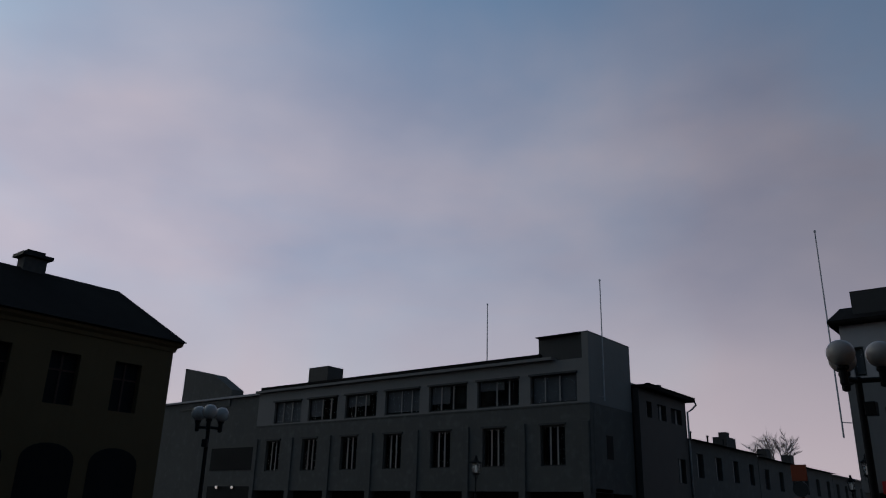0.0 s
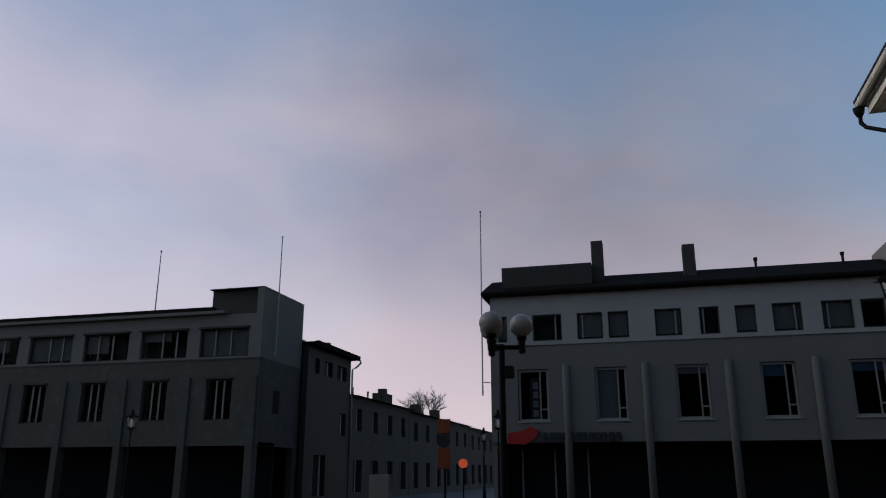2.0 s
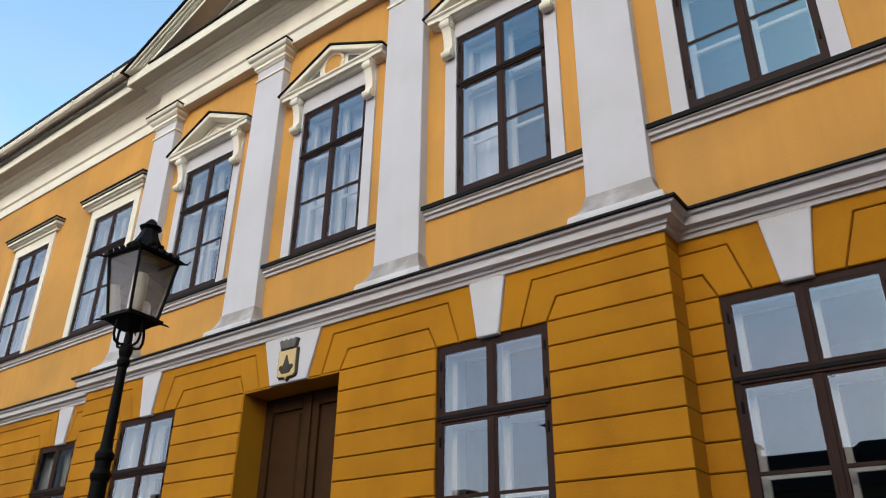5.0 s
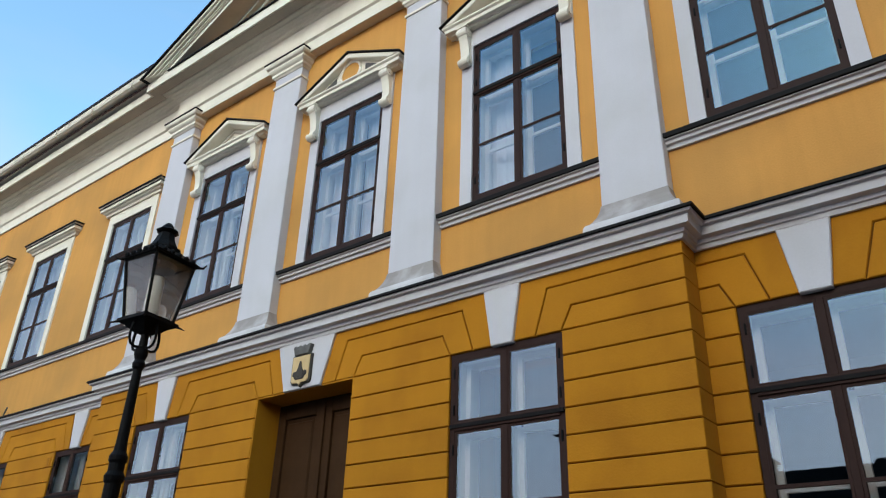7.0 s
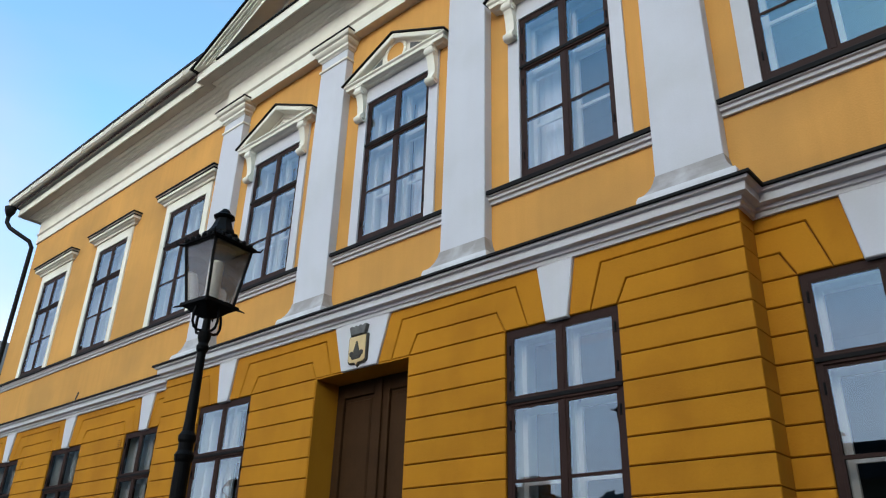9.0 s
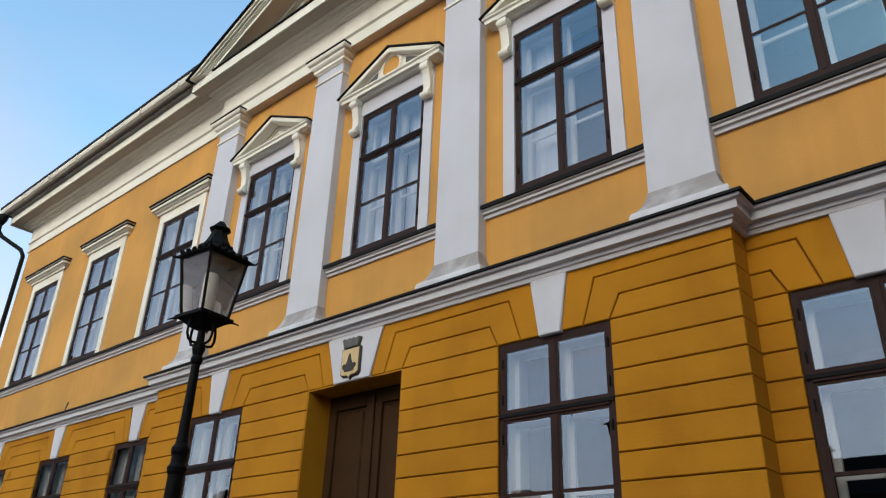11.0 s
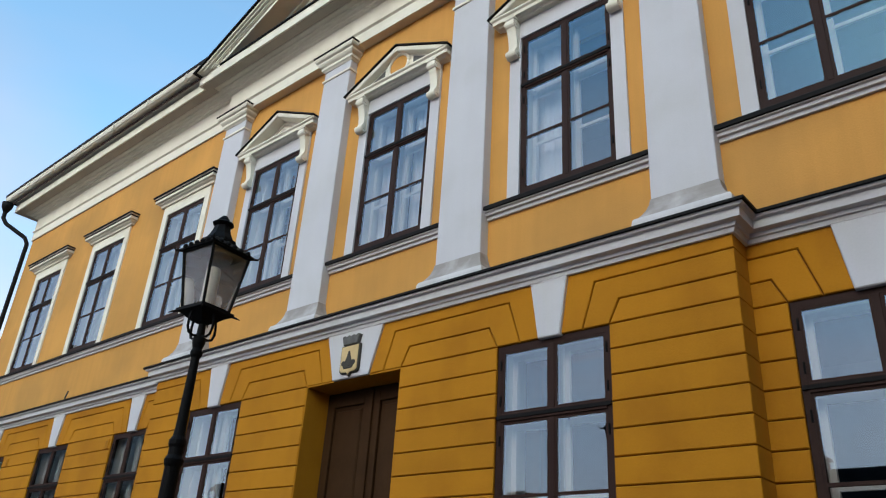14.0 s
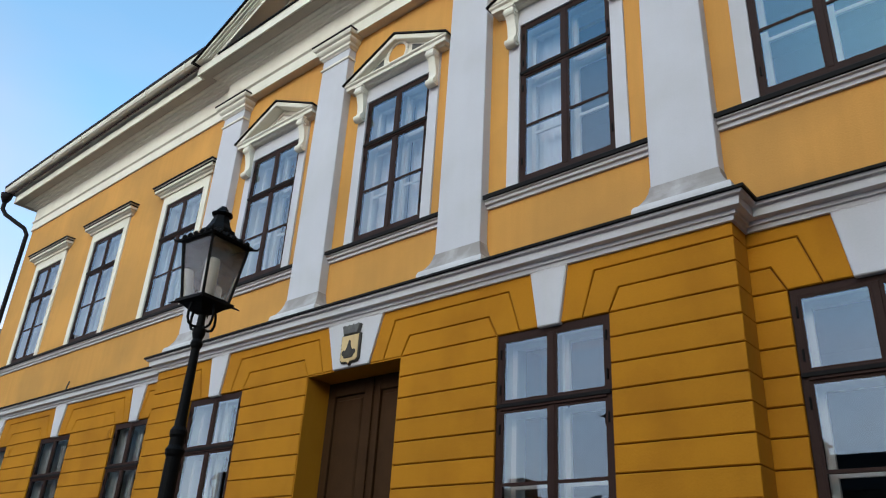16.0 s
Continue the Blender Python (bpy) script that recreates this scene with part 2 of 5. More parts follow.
M_CLOTH_BLUE = mat("blue_blind", (0.025, 0.07, 0.11), 0.8, 0.12, 2.0)
# ochre lowered likewise, for a front that faces away from the sun
M_OCHRE_C = mat("darkened_old_ochre_render", (0.06, 0.035, 0.016), 0.9, 0.15, 0.6, streak=0.4)
M_RED = mat("red_sign_enamel", (0.24, 0.012, 0.01), 0.4, 0.1, 3.0)
M_ORANGE = mat("orange_sign_sheeting", (0.16, 0.026, 0.008), 0.5, 0.1, 3.0)
M_LETTER = mat("black_sign_letter", (0.012, 0.012, 0.012), 0.5, 0.2, 5.0)
M_BARK = mat("bare_twig_bark", (0.25, 0.20, 0.18), 0.9, 0.25, 4.0)
M_SNOWROOF = mat("pale_metal_roof", (0.42, 0.42, 0.45), 0.5, 0.1, 1.0)
M_GROUND = mat("worn_paving", (0.10, 0.095, 0.09), 0.85, 0.22, 0.35, bump=0.5, bscale=9, dirt=0.3, dirtcol=(0.06, 0.06, 0.06))
M_POLE = mat("weathered_pole_paint", (0.20, 0.20, 0.205), 0.5, 0.1, 3.0)
M_BRICK = mat("dark_chimney_brick", (0.032, 0.027, 0.025), 0.9, 0.3, 6.0, bump=0.6, bscale=25)


# ---- mesh helpers ----
def box(bm, x0, x1, y0, y1, z0, z1):
    v = [bm.verts.new(p) for p in ((x0, y0, z0), (x1, y0, z0), (x1, y1, z0), (x0, y1, z0), (x0, y0, z1), (x1, y0, z1), (x1, y1, z1), (x0, y1, z1))]
    for f in ((3, 2, 1, 0), (4, 5, 6, 7), (0, 1, 5, 4), (1, 2, 6, 5), (2, 3, 7, 6), (3, 0, 4, 7)):
        bm.faces.new([v[i] for i in f])


def boxes(*rows):
    bm = bmesh.new()
    for r in rows:
        box(bm, *r)
    return bm


def bevelled(bm, w=0.006, seg=1):
    bmesh.ops.bevel(bm, geom=bm.edges[:], offset=w, segments=seg, affect="EDGES")
    return bm


def prism(bm, pts, y0, y1, inset=0.0):
    """A block whose outline pts lies in x and z, from its front y0 to its back y1; inset bevels the front edge."""
    n = len(pts)
    cx, cz = sum(p[0] for p in pts) / n, sum(p[1] for p in pts) / n
    area = sum(pts[i][0] * pts[(i + 1) % n][1] - pts[(i + 1) % n][0] * pts[i][1] for i in range(n))
    if area < 0:
        pts = pts[::-1]
    loops = []
    if inset:
        q = []
        for i in range(n):
            a, b, c = Vector(pts[i - 1]), Vector(pts[i]), Vector(pts[(i + 1) % n])
            d1, d2 = (b - a).normalized(), (c - b).normalized()
            n1, n2 = Vector((-d1.y, d1.x)), Vector((-d2.y, d2.x))
            m = n1 + n2
            m = m / max(0.25, m.length_squared) * 2 if m.length > 1e-6 else n1
            q.append(tuple(b + m * inset))
        loops.append([bm.verts.new((p[0], y0, p[1])) for p in q])
        loops.append([bm.verts.new((p[0], y0 + inset, p[1])) for p in pts])
    else:
        loops.append([bm.verts.new((p[0], y0, p[1])) for p in pts])
    loops.append([bm.verts.new((p[0], y1, p[1])) for p in pts])
    bm.faces.new(loops[0])
    bm.faces.new(loops[-1][::-1])
    for a, b in zip(loops, loops[1:]):
        for i in range(n):
            j = (i + 1) % n
            bm.faces.new((a[i], b[i], b[j], a[j]))


def sweep(bm, path, profile, closed=False):
    """A moulding: a profile of (out, z) carried along a plan path of (x, y), mitred; out lies to the path's right."""
    n, rings = len(path), []
    for i in range(n):
        p = Vector(path[i])
        d1 = (p - Vector(path[i - 1])).normalized() if i > 0 or closed else None
        d2 = (Vector(path[(i + 1) % n]) - p).normalized() if i < n - 1 or closed else None
        d1, d2 = d1 or d2, d2 or d1
        n1, n2 = Vector((d1.y, -d1.x)), Vector((d2.y, -d2.x))
        m = n1 + n2
        m = m * (2 / m.length_squared)
        rings.append([bm.verts.new((p.x + m.x * o, p.y + m.y * o, z)) for o, z in profile])
    k = len(profile)
    for i in range(n if closed else n - 1):
        a, b = rings[i], rings[(i + 1) % n]
        for j in range(k):
            h = (j + 1) % k
            bm.faces.new((a[j], b[j], b[h], a[h]))
    if not closed:
        bm.faces.new(rings[0][::-1])
        bm.faces.new(rings[-1])


def lathe(bm, profile, seg=20, cx=0.0, cy=0.0, square=False):
    """Turns a profile of (radius, z) about the upright through cx, cy."""
    rings = []
    for r, z in profile:
        rings.append([bm.verts.new((cx + r * math.cos(2 * math.pi * (i + 0.5) / seg), cy + r * math.sin(2 * math.pi * (i + 0.5) / seg), z)) for i in range(seg)])
    for a, b in zip(rings, rings[1:]):
        for i in range(seg):
            j = (i + 1) % seg
            bm.faces.new((a[i], a[j], b[j], b[i]))
    bm.faces.new(rings[0][::-1])
    bm.faces.new(rings[-1])


def tube(bm, pts, r, seg=8, r1=None):
    """A round bar along points, tapering from r to r1."""
    rings = []
    pts = [Vector(p) for p in pts]
    for i, p in enumerate(pts):
        d = (pts[min(i + 1, len(pts) - 1)] - pts[max(i - 1, 0)]).normalized()
        u = d.orthogonal().normalized() if not rings else (u - d * u.dot(d)).normalized()
        w = d.cross(u)
        rr = r if r1 is None else r + (r1 - r) * i / (len(pts) - 1)
        rings.append([bm.verts.new(p + (u * math.cos(2 * math.pi * k / seg) + w * math.sin(2 * math.pi * k / seg)) * rr) for k in range(seg)])
    for a, b in zip(rings, rings[1:]):
        for i in range(seg):
            j = (i + 1) % seg
            bm.faces.new((a[i], a[j], b[j], b[i]))
    bm.faces.new(rings[0][::-1])
    bm.faces.new(rings[-1])


def finish(name, bm, material, smooth=False):
    bmesh.ops.recalc_face_normals(bm, faces=bm.faces[:])
    me = bpy.data.meshes.new(name)
    bm.to_mesh(me)
    bm.free()
    me.materials.append(material)
    if smooth:
        for p in me.polygons:
            p.use_smooth = True
    return me


def base_of(ob):
    p = Vector(ob.location)
    return p + base_of(ob.parent) if ob.parent else p


def hang(ob, parent):
    """Puts a mesh that is given in world metres under a thing or part."""
    ob.parent = parent
    root = parent
    while root.parent:
        root = root.parent
    if parent is root:
        ob.matrix_parent_inverse = Matrix.Translation(-Vector(root.location))
    return ob


def part(name, bm, material, parent, label="", smooth=False):
    ob = hang(new(name, finish(name, bm, material, smooth)), parent)
    return tagged(ob, label) if label else ob


def thing(name, x, y, z, label, category, group="", kind=""):
    e = new(name)
    e.location = (x, y, z)
    e.empty_display_size = 0.3
    return tagged(e, label, category, group, kind)


def alone(name, bm, material, label, category, group="", kind="", smooth=False):
    return tagged(new(name, finish(name, bm, material, smooth)), label, category, group, kind)


def pierced(bm, a0, a1, z0, z1, front, back, holes, flip=False):
    """An upright wall in x and z (flip: in y and z), from its front to its back plane, with real openings (a0, a1, z0, z1)."""
    xs = sorted({a0, a1, *[h[0] for h in holes], *[h[1] for h in holes]})
    zs = sorted({z0, z1, *[h[2] for h in holes], *[h[3] for h in holes]})
    solid = lambda x, z: a0 < x < a1 and z0 < z < z1 and not any(h[0] < x < h[1] and h[2] < z < h[3] for h in holes)
    vs = {}

    def v(x, y, z):
        key = (round(x, 4), round(y, 4), round(z, 4))
        if key not in vs:
            vs[key] = bm.verts.new((y, x, z) if flip else (x, y, z))
        return vs[key]

    cells = [[solid((p + q) / 2, (r + s) / 2) for r, s in zip(zs, zs[1:])] for p, q in zip(xs, xs[1:])]
    get = lambda i, j: 0 <= i < len(cells) and 0 <= j < len(cells[0]) and cells[i][j]
    for i, (p, q) in enumerate(zip(xs, xs[1:])):
        for j, (r, s) in enumerate(zip(zs, zs[1:])):
            if not cells[i][j]:
                continue
            for y in (front, back):
                bm.faces.new((v(p, y, r), v(q, y, r), v(q, y, s), v(p, y, s)))
            if not get(i - 1, j):
                bm.faces.new((v(p, front, r), v(p, back, r), v(p, back, s), v(p, front, s)))
            if not get(i + 1, j):
                bm.faces.new((v(q, front, r), v(q, back, r), v(q, back, s), v(q, front, s)))
            if not get(i, j - 1):
                bm.faces.new((v(p, front, r), v(q, front, r), v(q, back, r), v(p, back, r)))
            if not get(i, j + 1):
                bm.faces.new((v(p, front, s), v(q, front, s), v(q, back, s), v(p, back, s)))

# ---- ground ----
bm = bmesh.new()
s = 2500
bm.faces.new([bm.verts.new(p) for p in ((-s, -s, 0), (s, -s, 0), (s, s, 0), (-s, s, 0))])
alone("ground", bm, M_GROUND, "worn grey stone paving of the square", "ground", kind="structure")

# ---- town hall: plan numbers ----
BAY, MID = 2.857, -6.973
BAYS = [MID + BAY * k + d for k, d in zip(range(-4, 5), (-0.076, -0.054, 0.046, 0.015, 0.0, -0.032, -0.098, -0.07, -0.07))]
XL, XR = -20.42, 2 * MID + 20.42
RL, RR = MID - 4.588, MID + 4.688
YU = 0.30                      # face of the upper wall
YR, YW = -0.04, 0.274          # faces of the ground floor: centre, wings
HEAD, STRING = 4.21, 4.79
HW, HG, HD = 0.643, 0.648, 0.817
hall = thing("town_hall", MID, 6.0, 0, "two-storey ochre plaster town hall with white pilasters and pediment", "building")

# upper wall with real openings
bm = bmesh.new()
pierced(bm, XL, XR, 4.7, 10.6, YU, YU + 0.55, [(c - HW - 0.02, c + HW + 0.02, 6.15, 8.545) for c in BAYS])
part("upper_wall", bm, M_UPPER, hall, "light ochre plaster wall of the upper storey")
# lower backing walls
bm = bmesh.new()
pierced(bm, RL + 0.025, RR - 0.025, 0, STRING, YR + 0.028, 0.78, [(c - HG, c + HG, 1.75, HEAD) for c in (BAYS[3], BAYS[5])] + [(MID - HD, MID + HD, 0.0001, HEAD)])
part("lower_wall", bm, M_JOINT, hall, "ochre joint plaster, darkened to stand in for groove shade")
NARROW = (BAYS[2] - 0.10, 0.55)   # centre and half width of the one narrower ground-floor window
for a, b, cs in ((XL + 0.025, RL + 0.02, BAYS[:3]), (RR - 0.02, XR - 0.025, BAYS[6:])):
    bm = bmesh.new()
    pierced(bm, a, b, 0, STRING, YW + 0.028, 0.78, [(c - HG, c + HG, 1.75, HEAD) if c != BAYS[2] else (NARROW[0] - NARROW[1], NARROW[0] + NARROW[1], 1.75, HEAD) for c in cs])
    part("lower_wall", bm, M_JOINT, hall, "ochre joint plaster, darkened to stand in for groove shade")
# the unseen sides, back and floors that close the house
bm = boxes((XL + 0.025, XL + 0.5, 0.75, 12, 0, 10.6), (XR - 0.5, XR - 0.025, 0.75, 12, 0, 10.6), (XL + 0.025, XR - 0.025, 11.6, 12, 0, 10.6))
part("side_wall", bm, M_UPPER, hall)
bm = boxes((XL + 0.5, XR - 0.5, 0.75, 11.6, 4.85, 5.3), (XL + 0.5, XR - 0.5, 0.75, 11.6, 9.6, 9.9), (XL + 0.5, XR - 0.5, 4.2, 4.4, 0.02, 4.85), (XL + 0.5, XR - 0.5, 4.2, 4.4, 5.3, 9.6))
part("inner_wall", bm, M_ROOM, hall, "inner walls and floors coloured dark for unlit rooms")

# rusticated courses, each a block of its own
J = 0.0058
PITCH = 0.2425
zs = [HEAD - PITCH * k for k in range(0, 18)]
jc = random.Random(4)


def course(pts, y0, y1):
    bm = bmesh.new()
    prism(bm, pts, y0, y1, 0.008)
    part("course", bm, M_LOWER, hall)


def shrink(x0, x1, z0, z1):
    return [(x0, z0 + J), (x1, z0 + J), (x1, z1 - J), (x0, z1 - J)]


def rustic(x0, x1, openings, y0, y1):
    """Courses of one stretch of wall between plan ends, round openings (centre, half width, sill, key half widths)."""
    ops = sorted(openings)
    for z1 in zs:
        z0 = max(0.0, z1 - PITCH)
        if z1 <= 0.02:
            continue
        marks = [x0]
        for c, h, sill, *_ in ops:
            if z1 > sill + 0.02:
                marks += [c - h, c + h]
        marks.append(x1)
        for a, b in zip(marks[::2], marks[1::2]):
            course(shrink(a, b, z0, z1), y0, y1)
    # the fans over the openings: each block runs from one opening to the next
    z2, z3, z4 = HEAD + 0.23, HEAD + 0.46, STRING + 0.02

    def arms_of(o, sgn):
        c, h, sill, kb, kt = o
        a, b = h - 0.285, h
        return [[(c + sgn * x, z) for x, z in pts] for pts in (
            [(kt, z4), (kb, HEAD + J), (a - J, HEAD + J), (a + 0.145 - J, z3 + J)],
            [(a + 0.145 + J, z3 - J), (a + J, HEAD + J), (b - J, HEAD + J), (b + 0.11 - J, z2 + J)],
            [(b + 0.11 + J, z2 - J), (b + J, HEAD + J)])]

    levels = [(z3 + J, z4), (z2 + J, z3 - J), (HEAD + J, z2 - J)]
    for i in range(len(ops) + 1):
        left = arms_of(ops[i - 1], 1) if i > 0 else [[(x0, t), (x0, b)] for b, t in levels]
        right = arms_of(ops[i], -1) if i < len(ops) else [[(x1, t), (x1, b)] for b, t in levels]
        for p, q in zip(left, right):
            course(p + q[::-1], y0, y1)


KEY = (0.125, 0.216)
DKEY = (0.311, 0.487)
rustic(RL, RR, [(BAYS[3], HG, 1.75, *KEY), (MID, HD, 0.0, *DKEY), (BAYS[5], HG, 1.75, *KEY)], YR, 0.26)
rustic(XL, RL + 0.06, [(c, HG, 1.75, *KEY) for c in BAYS[:2]] + [(NARROW[0], NARROW[1], 1.75, *KEY)], YW, 0.5)
rustic(RR - 0.06, XR, [(c, HG, 1.75, *KEY) for c in BAYS[6:]], YW, 0.5)
for i, c in enumerate(BAYS):
    if i == 4:
        continue
    y = YR if 3 <= i <= 5 else YW
    bm = bmesh.new()
    prism(bm, [(c - KEY[0], HEAD - 0.012), (c + KEY[0], HEAD - 0.012), (c + KEY[1], STRING + 0.01), (c - KEY[1], STRING + 0.01)], y - 0.035, y + 0.2, 0.01)
    part("keystone", bm, M_WHITE, hall, "white painted keystone")
    part("window_sill", bevelled(boxes((c - HG - 0.1, c + HG + 0.1, y - 0.1, y + 0.2, 1.66, 1.745))), M_WHITE, hall)
bm = bmesh.new()
prism(bm, [(MID - DKEY[0], HEAD - 0.006), (MID + DKEY[0], HEAD - 0.006), (MID + DKEY[1], STRING + 0.01), (MID - DKEY[1], STRING + 0.01)], YR - 0.03, YR + 0.03, 0.008)
part("keystone", bm, M_WHITE, hall, "broad white keystone above the door")

# string course, broken round the centre
plan_low = [(XL, 12), (XL, YW), (RL, YW), (RL, YR), (RR, YR), (RR, YW), (XR, YW), (XR, 12)]
bm = bmesh.new()
sweep(bm, plan_low, [(-0.2, 4.80), (0.03, 4.80), (0.04, 4.84), (0.06, 4.845), (0.065, 4.88), (0.125, 4.89), (0.13, 4.965), (0.165, 4.975), (0.175, 5.0), (-0.2, 5.045)])
part("string_course", bm, M_WHITE, hall, "white moulded string course")
bm = bmesh.new()
sweep(bm, plan_low, [(-0.22, 5.052), (-0.22, 5.072), (0.20, 5.030), (0.20, 5.003), (0.182, 5.003), (0.18, 5.01)])
part("string_flashing", bm, M_FLASH, hall, "black metal flashing on the string course")

# sill bands between the pilasters and along the wings
PX = [MID - 4.25, MID - 1.43, MID + 1.395, MID + 4.217]
PW, PT, YP = 0.345, 0.316, 0.16   # half widths at foot and neck, and the face
spans = [(XL - 0.0, PX[0] - PW), (PX[0] + PW, PX[1] - PW), (PX[1] + PW, PX[2] - PW), (PX[2] + PW, PX[3] - PW), (PX[3] + PW, XR)]
for a, b in spans:
    bm = bmesh.new()
    sweep(bm, [(a, YU), (b, YU)], [(-0.05, 5.955), (0.03, 5.955), (0.035, 5.995), (0.065, 6.002), (0.07, 6.035), (0.095, 6.042), (0.095, 6.052), (-0.05, 6.10)])
    part("sill_band", bm, M_WHITE, hall, "white moulded sill band")
    bm = bmesh.new()
    sweep(bm, [(a, YU), (b, YU)], [(-0.12, 6.12), (-0.12, 6.165), (0.112, 6.112), (0.118, 6.104), (0.118, 6.058), (0.10, 6.058), (0.10, 6.068)])
    part("sill_flashing", bm, M_FLASH, hall)

# pilasters
for px in PX:
    l, r = px - PW, px + PW
    bm = bmesh.new()
    prism(bm, [(l, 5.30), (r, 5.30), (px + PT, 9.78), (px - PT, 9.78)], YP, YU + 0.1, 0.008)
    shaft = part("pilaster", bm, M_WHITE, hall, "smooth white pilaster")
    loop = [(l, YU + 0.06), (l, YP), (r, YP), (r, YU + 0.06)]
    neck = [(px - PT, YU + 0.06), (px - PT, YP), (px + PT, YP), (px + PT, YU + 0.06)]
    bm = bmesh.new()
    sweep(bm, loop, [(-0.05, 5.03), (0.138, 5.03), (0.146, 5.09), (0.148, 5.17), (0.144, 5.22), (0.132, 5.252), (0.112, 5.266), (-0.05, 5.266)])
    part("pilaster_base", bm, M_FOOT, shaft, "rounded white foot moulding")
    bm = bmesh.new()
    sweep(bm, loop, [(-0.05, 5.2665), (0.104, 5.2665), (0.074, 5.305), (0.040, 5.365), (0.016, 5.43), (0.003, 5.50), (-0.05, 5.50)])
    part("base_slope", bm, M_BASE, shaft, "rain-stained sloping top of the base")
    bm = bmesh.new()
    sweep(bm, neck, [(-0.05, 9.545), (0.018, 9.545), (0.022, 9.565), (0.018, 9.585), (-0.05, 9.585)])
    sweep(bm, neck, [(-0.05, 9.75), (0.012, 9.75), (0.03, 9.775), (0.05, 9.79), (0.05, 9.835), (0.08, 9.86), (0.10, 9.89), (0.10, 9.925), (0.135, 9.945), (0.15, 9.975), (0.15, 10.012), (-0.05, 10.02)])
    part("capital", bm, M_CREAM, shaft, "moulded cream capital")
    bm = bmesh.new()
    sweep(bm, neck, [(-0.05, 10.023), (0.165, 10.014), (0.165, 10.036), (-0.05, 10.055)])
    part("capital_flashing", bm, M_FLASH, shaft)

# entablature and main cornice
plan_top = [(XL, 12), (XL, YU), (RL, YU), (RL, YU - 0.12), (RR, YU - 0.12), (RR, YU), (XR, YU), (XR, 12)]
bm = bmesh.new()
sweep(bm, plan_top, [(-0.3, 9.965), (0.035, 9.965), (0.035, 10.175), (0.03, 10.18), (0.03, 10.19), (0.065, 10.215), (0.065, 10.24), (0.035, 10.255), (0.035, 10.61), (-0.3, 10.61)])
part("entablature", bm, M_CREAM, hall, "cream painted architrave and frieze")
bm = bmesh.new()
sweep(bm, plan_top, [(-0.3, 10.60), (0.055, 10.60), (0.065, 10.618), (0.10, 10.624), (0.105, 10.65), (0.15, 10.66), (0.16, 10.68), (0.205, 10.69), (0.21, 10.712), (0.285, 10.722), (0.295, 10.747), (0.47, 10.76), (0.47, 10.738), (0.50, 10.738), (0.50, 10.937), (-0.3, 10.937)])
part("cornice", bm, M_CREAM, hall, "cream main cornice with a deep soffit")

# brown boards put in for the shade under the corona
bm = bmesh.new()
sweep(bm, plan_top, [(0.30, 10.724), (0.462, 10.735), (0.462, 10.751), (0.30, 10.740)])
part("soffit_shade_board", bm, M_SOFFIT, hall, "brown board standing in for the soffit's shade")
# cove under the eaves of the wings
for a, b in ((XL - 0.5, RL + 0.05), (RR - 0.05, XR + 0.5)):
    bm = bmesh.new()
    sweep(bm, [(a, YU), (b, YU)], [(-0.2, 10.939), (0.43, 10.939), (0.44, 10.955), (0.50, 10.97), (0.53, 10.995), (0.585, 11.015), (0.59, 11.04), (-0.2, 11.04)])
    part("eaves_cove", bm, M_CREAM, hall, "cream cove under the eaves")
    # dark strip drawn as the shade line below the gutter
    part("soffit_shade_board", boxes((a, b, YU - 0.603, YU - 0.592, 10.95, 11.008)), M_BROWN, hall, "dark brown strip standing in for the shade under the gutter")
# eaves gutters along the wings
for a, b in ((XL - 0.72, RL - 0.18), (RR + 0.18, XR + 0.72)):
    bm = bmesh.new()
    yg = YU - 0.70
    pr = [(0.0, 11.02), (0.07, 11.02), (0.12, 11.05), (0.14, 11.10), (0.145, 11.155), (0.125, 11.155), (0.12, 11.115), (0.10, 11.07), (0.06, 11.04), (0.0, 11.04)]
    sweep(bm, [(a, yg + 0.1), (b, yg + 0.1)], pr)
    g = part("gutter", bm, M_CREAM, hall, "white sheet-metal eaves gutter")
    n = int((b - a) / 1.45)
    for k in range(1, n + 1):
        x = a + (b - a) * k / (n + 0.5)
        bm = bmesh.new()
        box(bm, x - 0.014, x + 0.014, yg - 0.056, yg + 0.1, 11.0, 11.01)
        box(bm, x - 0.014, x + 0.014, yg - 0.058, yg - 0.046, 11.025, 11.16)
        part("gutter_bracket", bm, M_CREAM, g)
    part("gutter_lip", boxes((a, b, yg - 0.06, yg + 0.0, 11.158, 11.225)), M_FLASH, g, "black roof edge over the gutter")
    part("eaves_board", boxes((a, b, yg + 0.102, 0.66, 11.045, 11.145)), M_FLASH, hall)

# roof
bm = bmesh.new()
e, rz = 0.66, 11.155
v = [bm.verts.new(p) for p in ((XL - e, 0.62, rz), (XR + e, 0.62, rz), (XR + e, 12 + e, rz), (XL - e, 12 + e, rz), (XL + 6, 6.2, 13.1), (XR - 6, 6.2, 13.1))]
for f in ((0, 1, 5, 4), (1, 2, 5), (2, 3, 4, 5), (3, 0, 4), (3, 2, 1, 0)):
    bm.faces.new([v[i] for i in f])
part("roof", bm, M_ROOF, hall, "dark sheet-metal hipped roof")

# pediment over the centre
PL, SL, Z0 = -11.43, 0.46, 10.95
apex = Z0 + SL * (MID - PL)
yf = YU - 0.12


